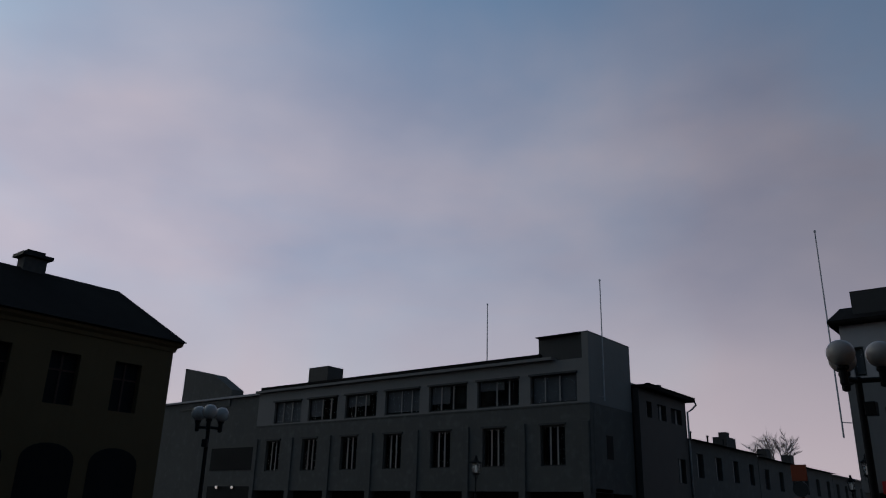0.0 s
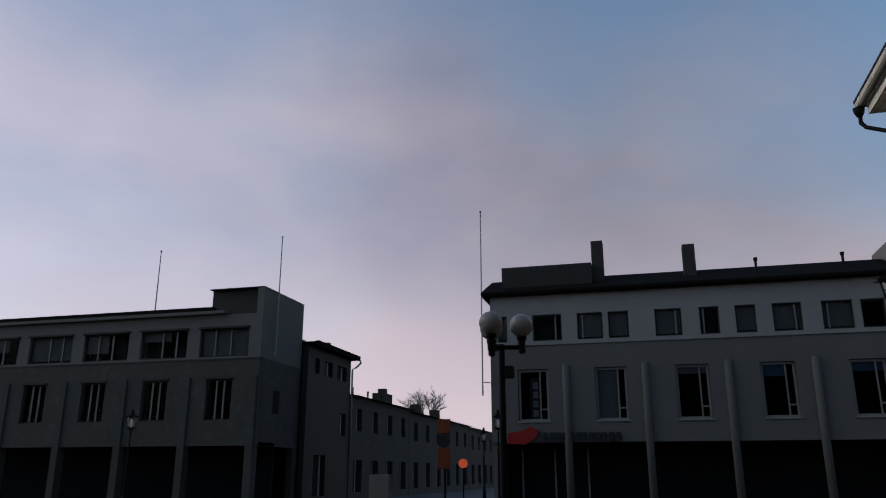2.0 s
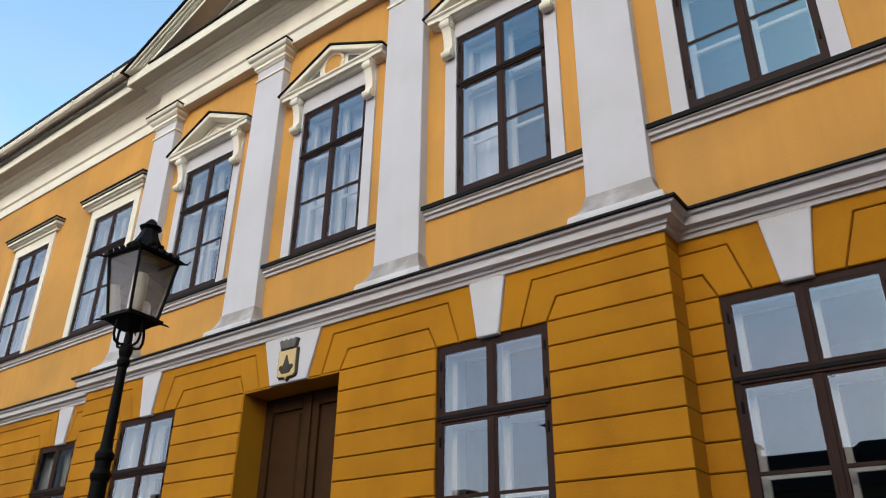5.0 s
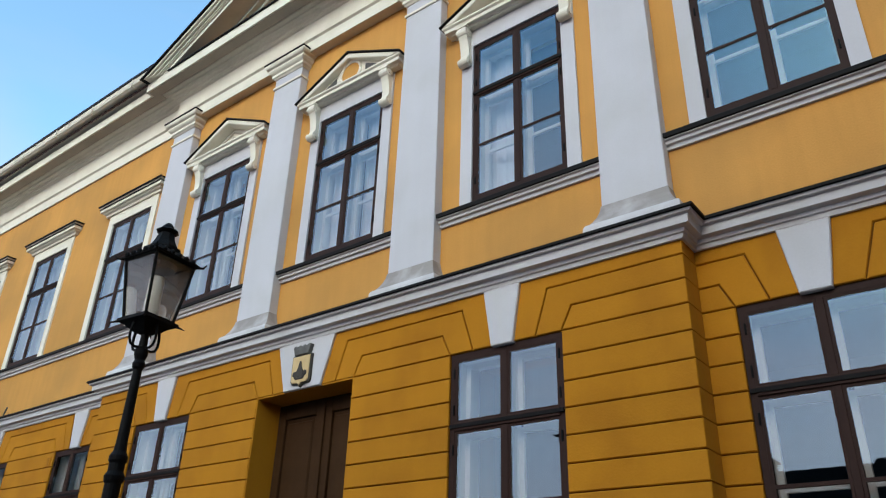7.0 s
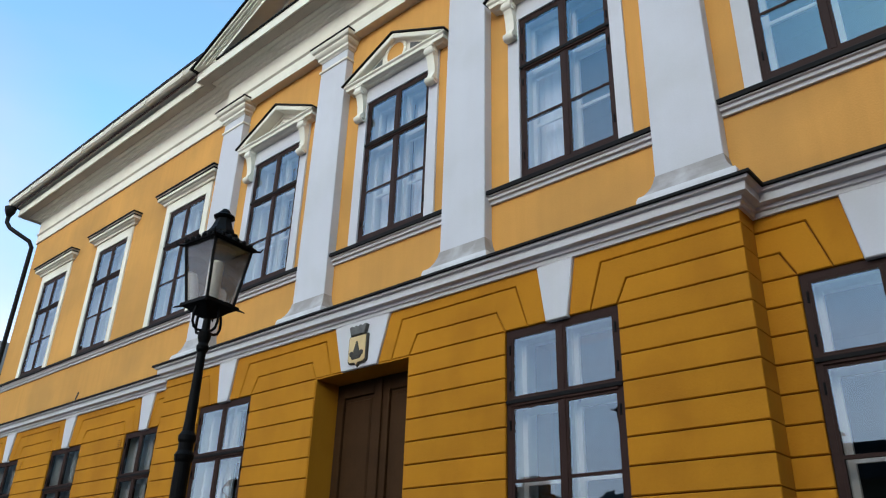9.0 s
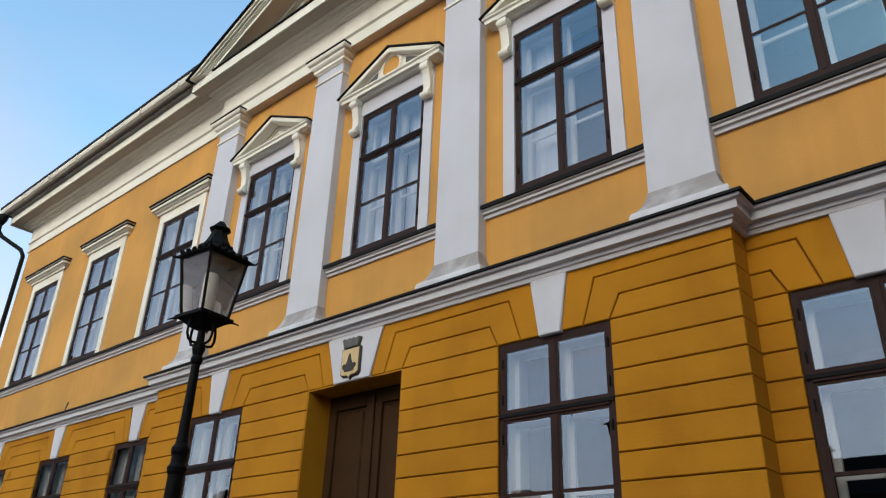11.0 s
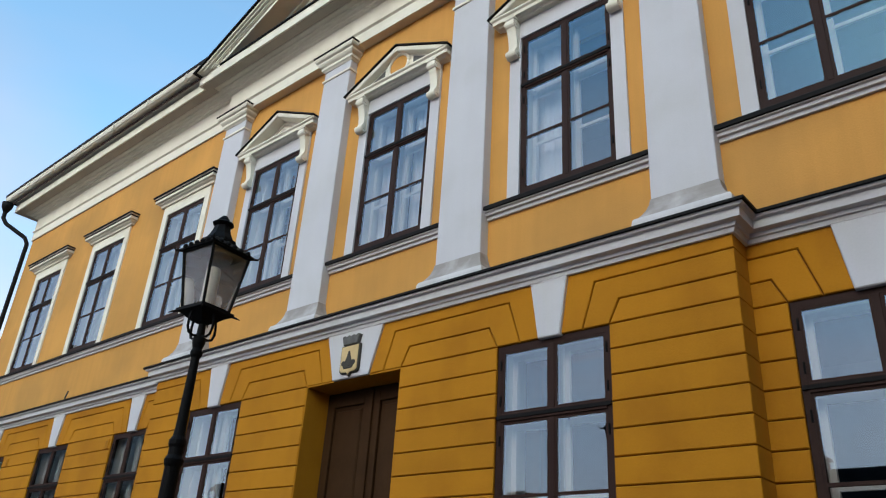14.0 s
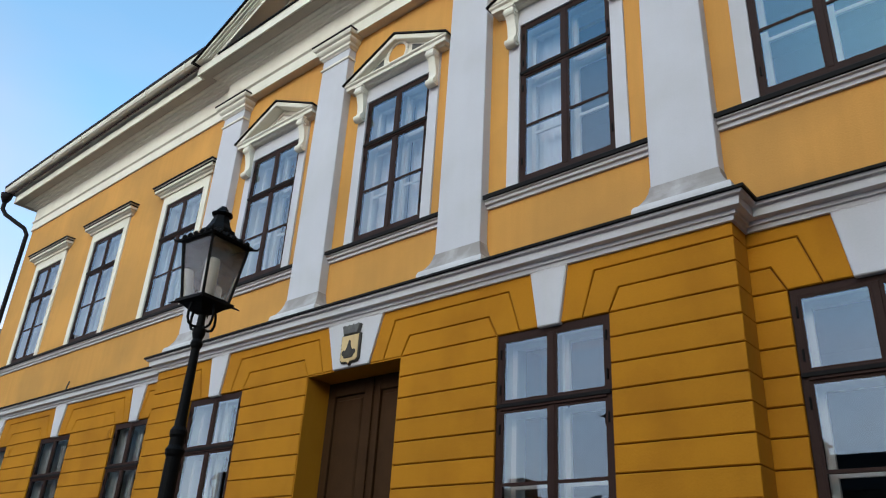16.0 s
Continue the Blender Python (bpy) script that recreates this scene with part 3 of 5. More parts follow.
def rake(lo, hi, y0, y1, material, name, label=""):
    """A raking band between two heights above the rake's lower line, both slopes."""
    bm = bmesh.new()
    for sg in (1, -1):
        at = lambda x: MID + sg * (x - MID)
        prism(bm, [(at(PL - lo / SL), Z0), (MID, apex + lo), (MID, apex + hi), (at(PL - hi / SL), Z0)], y0, y1)
    bmesh.ops.remove_doubles(bm, verts=bm.verts[:], dist=0.0005)
    part(name, bm, material, hall, label)


rake(0.0, 0.085, yf - 0.50, yf + 0.5, M_CREAM, "raking_cornice", "cream raking cornice of the pediment")
rake(0.085, 0.11, yf - 0.53, yf + 0.5, M_CREAM, "raking_cornice")
rake(0.11, 0.15, yf - 0.555, yf + 0.5, M_CREAM, "raking_cornice")
rake(0.15, 0.20, yf - 0.60, yf + 0.5, M_CREAM, "raking_cornice")
rake(0.20, 0.262, yf - 0.64, yf + 0.5, M_CREAM, "raking_cornice")
rake(0.264, 0.305, yf - 0.68, 5.0, M_FLASH, "raking_flashing", "black metal verge on the pediment")
rake(-0.07, 0.0, yf - 0.16, yf + 0.2, M_CREAM, "raking_fillet")
rake(-0.16, -0.07, yf - 0.08, yf + 0.2, M_CREAM, "raking_fillet")
bm = bmesh.new()
prism(bm, [(PL + 0.1, 10.925), (2 * MID - PL - 0.1, 10.925), (MID, apex + 0.02)], yf + 0.02, yf + 0.4)
part("tympanum", bm, M_UPPER, hall, "light ochre tympanum field")
bm = bmesh.new()
sweep(bm, [(RL + 0.15, yf), (RR - 0.15, yf)], [(-0.1, 10.941), (0.53, 10.939), (0.53, 10.967), (-0.1, 10.97)])
part("cornice_flashing", bm, M_FLASH, hall)

# downpipe at the corner
bm = bmesh.new()
tube(bm, [(XL - 0.62, YU - 0.68, 10.92), (XL - 0.62, YU - 0.68, 10.72), (XL - 0.62, YU - 0.68, 10.55), (XL - 0.52, YU - 0.60, 10.38), (XL - 0.10, YU - 0.18, 10.02), (XL - 0.06, YU - 0.10, 9.86), (XL - 0.06, YU - 0.10, 9.4), (XL - 0.06, YU - 0.10, 5.5), (XL - 0.10, YU - 0.16, 5.2), (XL - 0.22, YU - 0.24, 5.0), (XL - 0.22, YU - 0.24, 4.75), (XL - 0.08, YU - 0.10, 4.5), (XL - 0.08, YU - 0.10, 0.15)], 0.055, 10)
lathe(bm, [(0.06, 10.72), (0.13, 10.86), (0.15, 10.98), (0.14, 10.98)], 14, XL - 0.62, YU - 0.68)
part("downpipe", bm, M_FLASH, hall, "black metal downpipe with a hopper", True)


# ---- windows of the town hall ----
def window(c, hw, z0, z1, y, transom, bar, curtain):
    fw = 0.056
    bm = bmesh.new()
    pierced(bm, c - hw, c + hw, z0, z1, y, y + 0.07, [(c - hw + fw, c + hw - fw, z0 + fw, z1 - fw)])
    w = part("window", bm, M_BROWN, hall, "brown painted double-casement window")
    bm = boxes((c - hw + fw, c + hw - fw, y - 0.014, y + 0.06, transom - 0.04, transom + 0.04), (c - 0.03, c + 0.03, y - 0.005, y + 0.06, z0 + fw, transom - 0.04), (c - 0.03, c + 0.03, y - 0.005, y + 0.06, transom + 0.04, z1 - fw))
    part("mullion", bevelled(bm, 0.005), M_BROWN, w)
    part("drip_board", boxes((c - hw + 0.01, c + hw - 0.01, y - 0.026, y + 0.03, transom - 0.012, transom + 0.022)), M_FLASH, w)
    inner = bmesh.new()
    for sg in (-1, 1):
        a, b = sorted((c + sg * 0.03, c + sg * (hw - fw)))
        rows = [(transom + 0.04, z1 - fw), (z0 + fw, transom - 0.04)]
        st = 0.024
        for p, q in rows:
            bm = bmesh.new()
            gaps = [(a + st, b - st, p + st, q - st)] if p > bar else [(a + st, b - st, p + st, bar - 0.014), (a + st, b - st, bar + 0.014, q - st)]
            pierced(bm, a, b, p, q, y + 0.004, y + 0.045, gaps)
            part("casement", bm, M_BROWN, w)
        for p2, q2 in ((transom + 0.04 + st, z1 - fw - st), (bar + 0.014, transom - 0.04 - st), (z0 + fw + st, bar - 0.014)):
            bm = bmesh.new()
            tilt = jc.uniform(-0.0012, 0.0012)
            vs = [bm.verts.new(p3) for p3 in ((a + st - 0.004, y + 0.012, p2 - 0.004), (b - st + 0.004, y + 0.012 + tilt, p2 - 0.004), (b - st + 0.004, y + 0.0125 - tilt, q2 + 0.004), (a + st - 0.004, y + 0.0125, q2 + 0.004))]
            bm.faces.new(vs)
            me = bpy.data.meshes.new("pane")
            bm.to_mesh(me)
            bm.free()
            me.materials.append(M_GLASS)
            pane = hang(new("pane", me), w)
            pane.visible_shadow = False
        # inner white casements
        yi, si = y + 0.19, 0.05
        for p2, q2 in rows:
            box(inner, a - 0.02, a + si, yi, yi + 0.04, p2, q2)
            box(inner, b - si, b + 0.02, yi, yi + 0.04, p2, q2)
            box(inner, a + si, b - si, yi, yi + 0.04, q2 - si, q2 + 0.03)
            box(inner, a + si, b - si, yi, yi + 0.04, p2 - 0.03, p2 + si)
        box(inner, a + si, b - si, yi + 0.004, yi + 0.036, bar - 0.02, bar + 0.02)
    # white lining of the reveal between the outer and inner casements
    box(inner, c - hw + 0.005, c - hw + fw - 0.004, y + 0.072, y + 0.42, z0, z1)
    box(inner, c + hw - fw + 0.004, c + hw - 0.005, y + 0.072, y + 0.42, z0, z1)
    box(inner, c - hw + fw, c + hw - fw, y + 0.072, y + 0.42, z1 - fw + 0.004, z1 - 0.003)
    box(inner, c - hw + fw, c + hw - fw, y + 0.072, y + 0.42, z0 + 0.003, z0 + fw - 0.004)
    box(inner, c - 0.03, c + 0.03, y + 0.15, y + 0.23, z0 + fw, z1 - fw)
    # iron hinges beside the casements
    for sg in (-1, 1):
        for zh in (z0 + 0.28, transom - 0.22, transom + 0.17, z1 - 0.2):
            xh = c + sg * (hw - fw + 0.012)
            part("hinge", bevelled(boxes((xh - 0.009, xh + 0.009, y - 0.014, y + 0.004, zh - 0.05, zh + 0.05)), 0.003), M_IRON, w)
    part("inner_casement", inner, M_INNER, w, "white inner casement")
    if curtain:
        rng = random.Random(int(c * 100))
        for sg in (-1, 1) if curtain == 2 else (-1,) if curtain == 1 else (1,):
            bm = bmesh.new()
            n = 34
            x0, x1 = (c - hw, c - 0.01) if sg < 0 else (c + 0.01, c + hw)
            prev = None
            ph = rng.uniform(0, 6)
            for k in range(n + 1):
                u = k / n
                x = x0 + (x1 - x0) * u
                yy = y + 0.36 + 0.022 * math.sin(u * 31 + ph) + 0.012 * math.sin(u * 57 + 2 * ph)
                cur = [bm.verts.new((x, yy, z0 + 0.02)), bm.verts.new((x, yy - 0.02, z1 - 0.05))]
                if prev:
                    bm.faces.new((prev[0], cur[0], cur[1], prev[1]))
                prev = cur
            part("curtain", bm, M_CURTAIN, w, "pale curtain behind the glass", True)
    return w


def console(bm, x, y, zt):
    """A scrolled bracket, seen from the side as an S."""
    out = [(0.0, 0.0), (0.155, 0.0), (0.16, -0.05), (0.135, -0.10), (0.10, -0.19), (0.075, -0.30), (0.065, -0.42), (0.085, -0.48), (0.10, -0.53), (0.085, -0.58), (0.045, -0.60), (0.0, -0.57)]
    f = [[bm.verts.new((x + s * 0.065, y - o, zt + z)) for o, z in out] for s in (-1, 1)]
    n = len(out)
    bm.faces.new(f[0])
    bm.faces.new(f[1][::-1])
    for i in range(n):
        j = (i + 1) % n
        bm.faces.new((f[0][i], f[1][i], f[1][j], f[0][j]))
    for o, z, r in ((0.095, -0.065, 0.068), (0.062, -0.535, 0.062)):
        tube(bm, [(x - 0.076, y - o, zt + z), (x + 0.076, y - o, zt + z)], r, 14)
        for sx in (-1, 1):
            tube(bm, [(x + sx * 0.076, y - o, zt + z), (x + sx * 0.088, y - o, zt + z)], r * 0.45, 10)
    box(bm, x - 0.085, x + 0.085, y - 0.165, y, zt - 0.012, zt + 0.015)


CURT = [2, 2, 2, 2, 2, 1, 0, 0, 2]
for i, c in enumerate(BAYS):
    mid_bay = 3 <= i <= 5
    w = window(c, HW, 6.185, 8.528, YU - 0.002, 7.745, 6.958, CURT[i])
    # architrave
    yt = YU - 0.03
    bm = bmesh.new()
    pierced(bm, c - HW - 0.163, c + HW + 0.163, 6.10, 8.80, yt, YU + 0.1, [(c - HW + 0.004, c + HW - 0.004, 6.0, 8.523)])
    part("architrave", bm, M_WHITE if i > 2 else M_CREAM, w, "white painted window surround")
    if mid_bay:
        zb, hwp = 8.785, 1.035
        bm = bmesh.new()
        sweep(bm, [(c - hwp + 0.2, YU + 0.02), (c - hwp + 0.2, YU), (c + hwp - 0.2, YU), (c + hwp - 0.2, YU + 0.02)], [(-0.02, zb), (0.10, zb), (0.12, zb + 0.02), (0.17, zb + 0.025), (0.175, zb + 0.075), (0.20, zb + 0.095), (0.20, zb + 0.12), (-0.02, zb + 0.125)])
        ped = part("window_pediment", bm, M_CREAM, w, "cream window pediment on scrolled brackets")
        bm = bmesh.new()
        sl = 0.48
        az = zb + 0.125 + hwp * sl
        for sg in (-1, 1):
            prism(bm, [(c + sg * hwp, zb + 0.13), (c + sg * (hwp - 0.19), zb + 0.13), (c, az - 0.09), (c, az)], YU - 0.205, YU + 0.02, 0.012)
        part("pediment_rake", bm, M_CREAM, ped)
        bm = bmesh.new()
        for sg in (-1, 1):
            prism(bm, [(c + sg * (hwp + 0.03), zb + 0.118), (c + sg * (hwp + 0.03), zb + 0.138), (c, az + 0.026), (c, az + 0.004)], YU - 0.23, YU + 0.02)
        part("pediment_flashing", bm, M_FLASH, ped)
        if i == 4:
            # centre window: white field, round ochre panel between dark plates drawn as shaded recesses
            bm = bmesh.new()
            prism(bm, [(c - hwp + 0.2, zb + 0.125), (c + hwp - 0.2, zb + 0.125), (c, az - 0.08)], YU - 0.10, YU + 0.02)
            part("pediment_field", bm, M_CREAM, ped)
            bm = bmesh.new()
            prism(bm, [(c + 0.175 * math.cos(t * math.pi / 14), zb + 0.31 + 0.175 * math.sin(t * math.pi / 14)) for t in range(28)], YU - 0.112, YU)
            part("roundel", bm, M_UPPER, ped, "ochre roundel")
            bm = bmesh.new()
            tube(bm, [(c + 0.20 * math.cos(t * math.pi / 16), YU - 0.11, zb + 0.31 + 0.20 * math.sin(t * math.pi / 16)) for t in range(33)], 0.026, 8)
            part("roundel_ring", bm, M_CREAM, ped, smooth=True)
            for sg in (-1, 1):
                bm = bmesh.new()
                prism(bm, [(c + sg * 0.29, zb + 0.17), (c + sg * 0.68, zb + 0.17), (c + sg * 0.29, zb + 0.355)], YU - 0.104, YU)
                part("recess_shade_plate", bm, M_CROWN, ped)
        else:
            bm = bmesh.new()
            prism(bm, [(c - hwp + 0.2, zb + 0.125), (c + hwp - 0.2, zb + 0.125), (c, az - 0.08)], YU - 0.02, YU + 0.02)
            part("pediment_field", bm, M_CREAM, ped)
            # raised brown strips stand in for the dark recessed lines
            bm = bmesh.new()
            for lo, hi in ((0.36, 0.44), (0.56, 0.62)):
                for sg in (-1, 1):
                    prism(bm, [(c + sg * hwp * hi, zb + 0.15), (c + sg * hwp * lo, zb + 0.15), (c, zb + 0.15 + hwp * lo * sl), (c, zb + 0.15 + hwp * hi * sl)], YU - 0.035, YU - 0.01)
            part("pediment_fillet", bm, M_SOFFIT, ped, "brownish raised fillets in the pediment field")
        for sg in (-1, 1):
            bm = bmesh.new()
            console(bm, c + sg * (HW + 0.085), yt + 0.01, 8.785)
            part("bracket", bm, M_CREAM, w, "scrolled cream bracket")
    else:
        zb, hwp = 8.735, 1.0
        bm = bmesh.new()
        sweep(bm, [(c - hwp + 0.16, YU + 0.02), (c - hwp + 0.16, YU), (c + hwp - 0.16, YU), (c + hwp - 0.16, YU + 0.02)], [(-0.02, zb), (0.06, zb), (0.07, zb + 0.04), (0.11, zb + 0.06), (0.12, zb + 0.08), (0.16, zb + 0.09), (0.16, zb + 0.17), (0.18, zb + 0.20), (-0.02, zb + 0.22)])
        part("window_cornice", bm, M_CREAM, w, "flat cream window cornice")
        bm = bmesh.new()
        sweep(bm, [(c - hwp + 0.16, YU + 0.02), (c - hwp + 0.16, YU), (c + hwp - 0.16, YU), (c + hwp - 0.16, YU + 0.02)], [(-0.02, zb + 0.223), (0.205, zb + 0.201), (0.205, zb + 0.224), (-0.02, zb + 0.25)])
        part("cornice_flashing", bm, M_FLASH, w)
        # second thin black line, below the flashing
        bm = bmesh.new()
        sweep(bm, [(c - hwp + 0.16, YU + 0.02), (c - hwp + 0.16, YU), (c + hwp - 0.16, YU), (c + hwp - 0.16, YU + 0.02)], [(0.0, zb + 0.15), (0.178, zb + 0.148), (0.178, zb + 0.166), (0.0, zb + 0.168)])
        part("dark_strip", bm, M_FLASH, w)
    if i != 4:
        yg = (YR + 0.028) if mid_bay else (YW + 0.028)
        window(c if i != 2 else NARROW[0], (HG if i != 2 else NARROW[1]) - 0.004, 1.752, HEAD - 0.003, yg, 3.47, 2.73, 2 if i == 3 else 0)

# small vent grilles beside the wing windows
for xv in (BAYS[2] - 0.77, BAYS[0] + 0.9):
    v = part("vent_grille", bevelled(boxes((xv - 0.055, xv + 0.055, YW - 0.012, YW + 0.02, 3.985, 4.15)), 0.004), M_LOWER, hall, "small ochre vent grille")
    for k in range(4):
        part("slat", boxes((xv - 0.04, xv + 0.04, YW - 0.016, YW - 0.011, 4.0 + 0.034 * k, 4.012 + 0.034 * k)), M_JOINT, v)
# chipped plaster beside one keystone
bm = bmesh.new()
cx = BAYS[1] - 0.21
prism(bm, [(cx - 0.05, 4.42), (cx + 0.02, 4.38), (cx + 0.04, 4.50), (cx + 0.01, 4.62), (cx - 0.03, 4.68), (cx - 0.02, 4.55)], YW - 0.004, YW + 0.01)
part("plaster_chip", bm, M_CHIP, hall, "bare red patch where plaster fell off")
# bent iron pin on the string course
bm = bmesh.new()
tube(bm, [(-15.2, 0.09, 5.01), (-15.17, 0.07, 5.05), (-15.05, 0.05, 5.16)], 0.014, 6)
part("iron_pin", bm, M_CROWN, hall, "bent iron pin", True)

# ---- door with its coat of arms ----
bm = boxes((MID - HD + 0.0, MID - HD + 0.012, YR + 0.012, 0.5, 0, HEAD - 0.013), (MID + HD - 0.012, MID + HD, YR + 0.012, 0.5, 0, HEAD - 0.013), (MID - HD + 0.0, MID + HD, YR + 0.012, 0.5, HEAD - 0.012, HEAD + 0.004))
part("door_reveal", bm, M_LOWER, hall, "plain ochre door reveal")
door = thing("double_door", MID, 0.33, 0, "dark brown panelled double door set in a deep reveal", "door", kind="structure")
door.name = "door_1"
yd = 0.34
for sg in (-1, 1):
    a, b = sorted((MID + sg * 0.008, MID + sg * (HD - 0.005)))
    bm = boxes((a, a + 0.13, yd, yd + 0.06, 0.02, HEAD - 0.02), (b - 0.13, b, yd, yd + 0.06, 0.02, HEAD - 0.02))
    for p, q in ((0.02, 0.30), (1.10, 1.28), (2.42, 2.60), (HEAD - 0.20, HEAD - 0.02)):
        box(bm, a + 0.13, b - 0.13, yd, yd + 0.06, p, q)
    leaf = part("door_leaf", bevelled(bm, 0.006), M_DOOR, door)
    for p, q in ((0.30, 1.10), (1.28, 2.42), (2.60, HEAD - 0.20)):
        bm = bmesh.new()
        prism(bm, [(a + 0.135, p + 0.005), (b - 0.135, p + 0.005), (b - 0.135, q - 0.005), (a + 0.135, q - 0.005)], yd + 0.035, yd + 0.055)
        prism(bm, [(a + 0.18, p + 0.05), (b - 0.18, p + 0.05), (b - 0.18, q - 0.05), (a + 0.18, q - 0.05)], yd + 0.012, yd + 0.04, 0.018)
        part("door_panel", bm, M_DOOR, leaf)
bm = boxes((MID - 0.035, MID + 0.035, yd - 0.03, yd - 0.001, 0.02, HEAD - 0.03))
part("astragal", bevelled(bm, 0.008), M_DOOR, door)
bm = bmesh.new()
tube(bm, [(MID + 0.09, yd - 0.002, 1.12), (MID + 0.09, yd - 0.05, 1.12), (MID + 0.2, yd - 0.055, 1.12)], 0.011, 8)
part("door_handle", bm, M_CROWN, door, "dull metal handle", True)
part("door_frame", boxes((MID - HD, MID + HD, yd + 0.062, yd + 0.15, HEAD - 0.05, HEAD - 0.001), (MID - HD, MID + HD, yd + 0.062, yd + 0.1, 0.0, HEAD - 0.052)), M_DOOR, door)

arms = thing("coat_of_arms", MID, YR - 0.05, 4.2, "tan shield with dark emblem under a grey crown", "coat of arms")
bm = bmesh.new()
sw, st, sb = 0.165, 4.605, 4.235
pts = [(MID - sw, st), (MID - sw, sb + 0.05), (MID - sw + 0.03, sb + 0.02), (MID - 0.03, sb + 0.012), (MID, sb - 0.025), (MID + 0.03, sb + 0.012), (MID + sw - 0.03, sb + 0.02), (MID + sw, sb + 0.05), (MID + sw, st)]
prism(bm, pts[::-1], YR - 0.065, YR - 0.025, 0.01)
part("shield_rim", bm, M_EMBLEM, arms)
bm = bmesh.new()
prism(bm, [(MID + (x - MID) * 0.88, 4.42 + (z - 4.42) * 0.92) for x, z in pts[::-1]], YR - 0.075, YR - 0.06, 0.006)
part("shield", bm, M_TAN, arms)
bm = bmesh.new()
for q in ([(-0.075, 4.335), (0.075, 4.335), (0.055, 4.312), (-0.055, 4.312)], [(-0.03, 4.335), (0.03, 4.335), (0.05, 4.385), (0.03, 4.425), (0.008, 4.49), (-0.008, 4.49), (-0.03, 4.425), (-0.05, 4.385)]):
    prism(bm, [(MID + x * 1.2, 4.40 + (z - 4.39) * 1.25) for x, z in q], YR - 0.084, YR - 0.07, 0.004)
for sg in (-1, 1):
    for dx, dz, r in ((0.085, 4.372, 0.034), (0.062, 4.345, 0.026)):
        prism(bm, [(MID + sg * dx + r * math.cos(k * math.pi / 8), dz + r * math.sin(k * math.pi / 8)) for k in range(16)], YR - 0.084, YR - 0.07, 0.004)
part("emblem", bm, M_EMBLEM, arms)
bm = bmesh.new()
prism(bm, [(MID - 0.12, 4.605), (MID + 0.12, 4.605), (MID + 0.155, 4.72)] + [(MID + 0.155 - 0.0388 * k, 4.715 + (0.018 if k % 2 else 0.0)) for k in range(1, 8)] + [(MID - 0.155, 4.72)], YR - 0.085, YR - 0.025, 0.01)
part("crown", bm, M_CROWN, arms)


# ---- street lanterns ----
def lantern_lamp():
    """An old street lantern on an iron post, its foot at the origin, 4.4 m high; the parts stand under one Empty."""
    lamp = thing("street_lamp", 0, 0, 0, "black cast-iron street lamp with a glazed four-sided lantern", "street lamp", "street lanterns")
    r2 = math.sqrt(2)
    bm = bmesh.new()
    lathe(bm, [(0.15, 0.0), (0.15, 0.10), (0.12, 0.14), (0.10, 0.60), (0.115, 0.66), (0.085, 0.72), (0.058, 0.80), (0.052, 2.47), (0.062, 2.49), (0.067, 2.52), (0.05, 2.55), (0.05, 2.60), (0.06, 2.62), (0.06, 2.65), (0.042, 2.68), (0.037, 2.74), (0.030, 3.24), (0.042, 3.26), (0.045, 3.285), (0.034, 3.31), (0.046, 3.35), (0.048, 3.385), (0.03, 3.41), (0.026, 3.52)], 18)
    part("post", bm, M_IRON, lamp)
    b0, b1, zb, zt = 0.118, 0.172, 3.61, 4.06
    bm = bmesh.new()
    lathe(bm, [(0.03 * r2, 3.50), (0.06 * r2, 3.515), (0.115 * r2, 3.565), (0.15 * r2, 3.58), (0.15 * r2, 3.602), (0.12 * r2, 3.615)], 4)
    for sx in (-1, 1):
        for sy in (-1, 1):
            tube(bm, [(sx * 0.12, sy * 0.12, 3.59), (sx * 0.165, sy * 0.165, 3.572), (sx * 0.182, sy * 0.182, 3.562)], 0.012, 6, 0.003)
    part("tray", bm, M_IRON, lamp)
    bm = bmesh.new()
    for a in range(4):
        ang = math.pi / 2 * a
        c, s2 = math.cos(ang), math.sin(ang)
        tube(bm, [(c * r, s2 * r, z) for r, z in ((0.035, 3.40), (0.07, 3.395), (0.105, 3.41), (0.122, 3.45), (0.122, 3.50), (0.11, 3.565))], 0.010, 8)
    part("bracket", bm, M_IRON, lamp)
    bm = bmesh.new()
    for sx in (-1, 1):
        for sy in (-1, 1):
            tube(bm, [(sx * b0, sy * b0, zb - 0.01), (sx * b1, sy * b1, zt)], 0.011, 6)
    for q, z in ((b0, zb), (b1, zt)):
        pts = [(-q, -q, z), (q, -q, z), (q, q, z), (-q, q, z)]
        for i in range(4):
            tube(bm, [pts[i], pts[(i + 1) % 4]], 0.013, 6)
    part("lantern_frame", bm, M_IRON, lamp)
    for i in range(4):
        rot = Matrix.Rotation(math.pi / 2 * i, 3, "Z")
        bm = bmesh.new()
        q0, q1 = b0 - 0.004, b1 - 0.004
        vs = [bm.verts.new(rot @ Vector(p)) for p in ((-q0, -q0, zb + 0.005), (q0, -q0, zb + 0.005), (q1, -q1, zt - 0.005), (-q1, -q1, zt - 0.005))]
        bm.faces.new(vs)
        me = bpy.data.meshes.new("lamp_pane")
        bm.to_mesh(me)
        bm.free()
        me.materials.append(M_CLEAR)
        p = hang(new("lamp_pane", me), lamp)
        p.visible_shadow = False
    bm = bmesh.new()
    lathe(bm, [(0.198 * r2, 4.062), (0.198 * r2, 4.078), (0.13 * r2, 4.135), (0.10 * r2, 4.155), (0.095 * r2, 4.165)], 4)
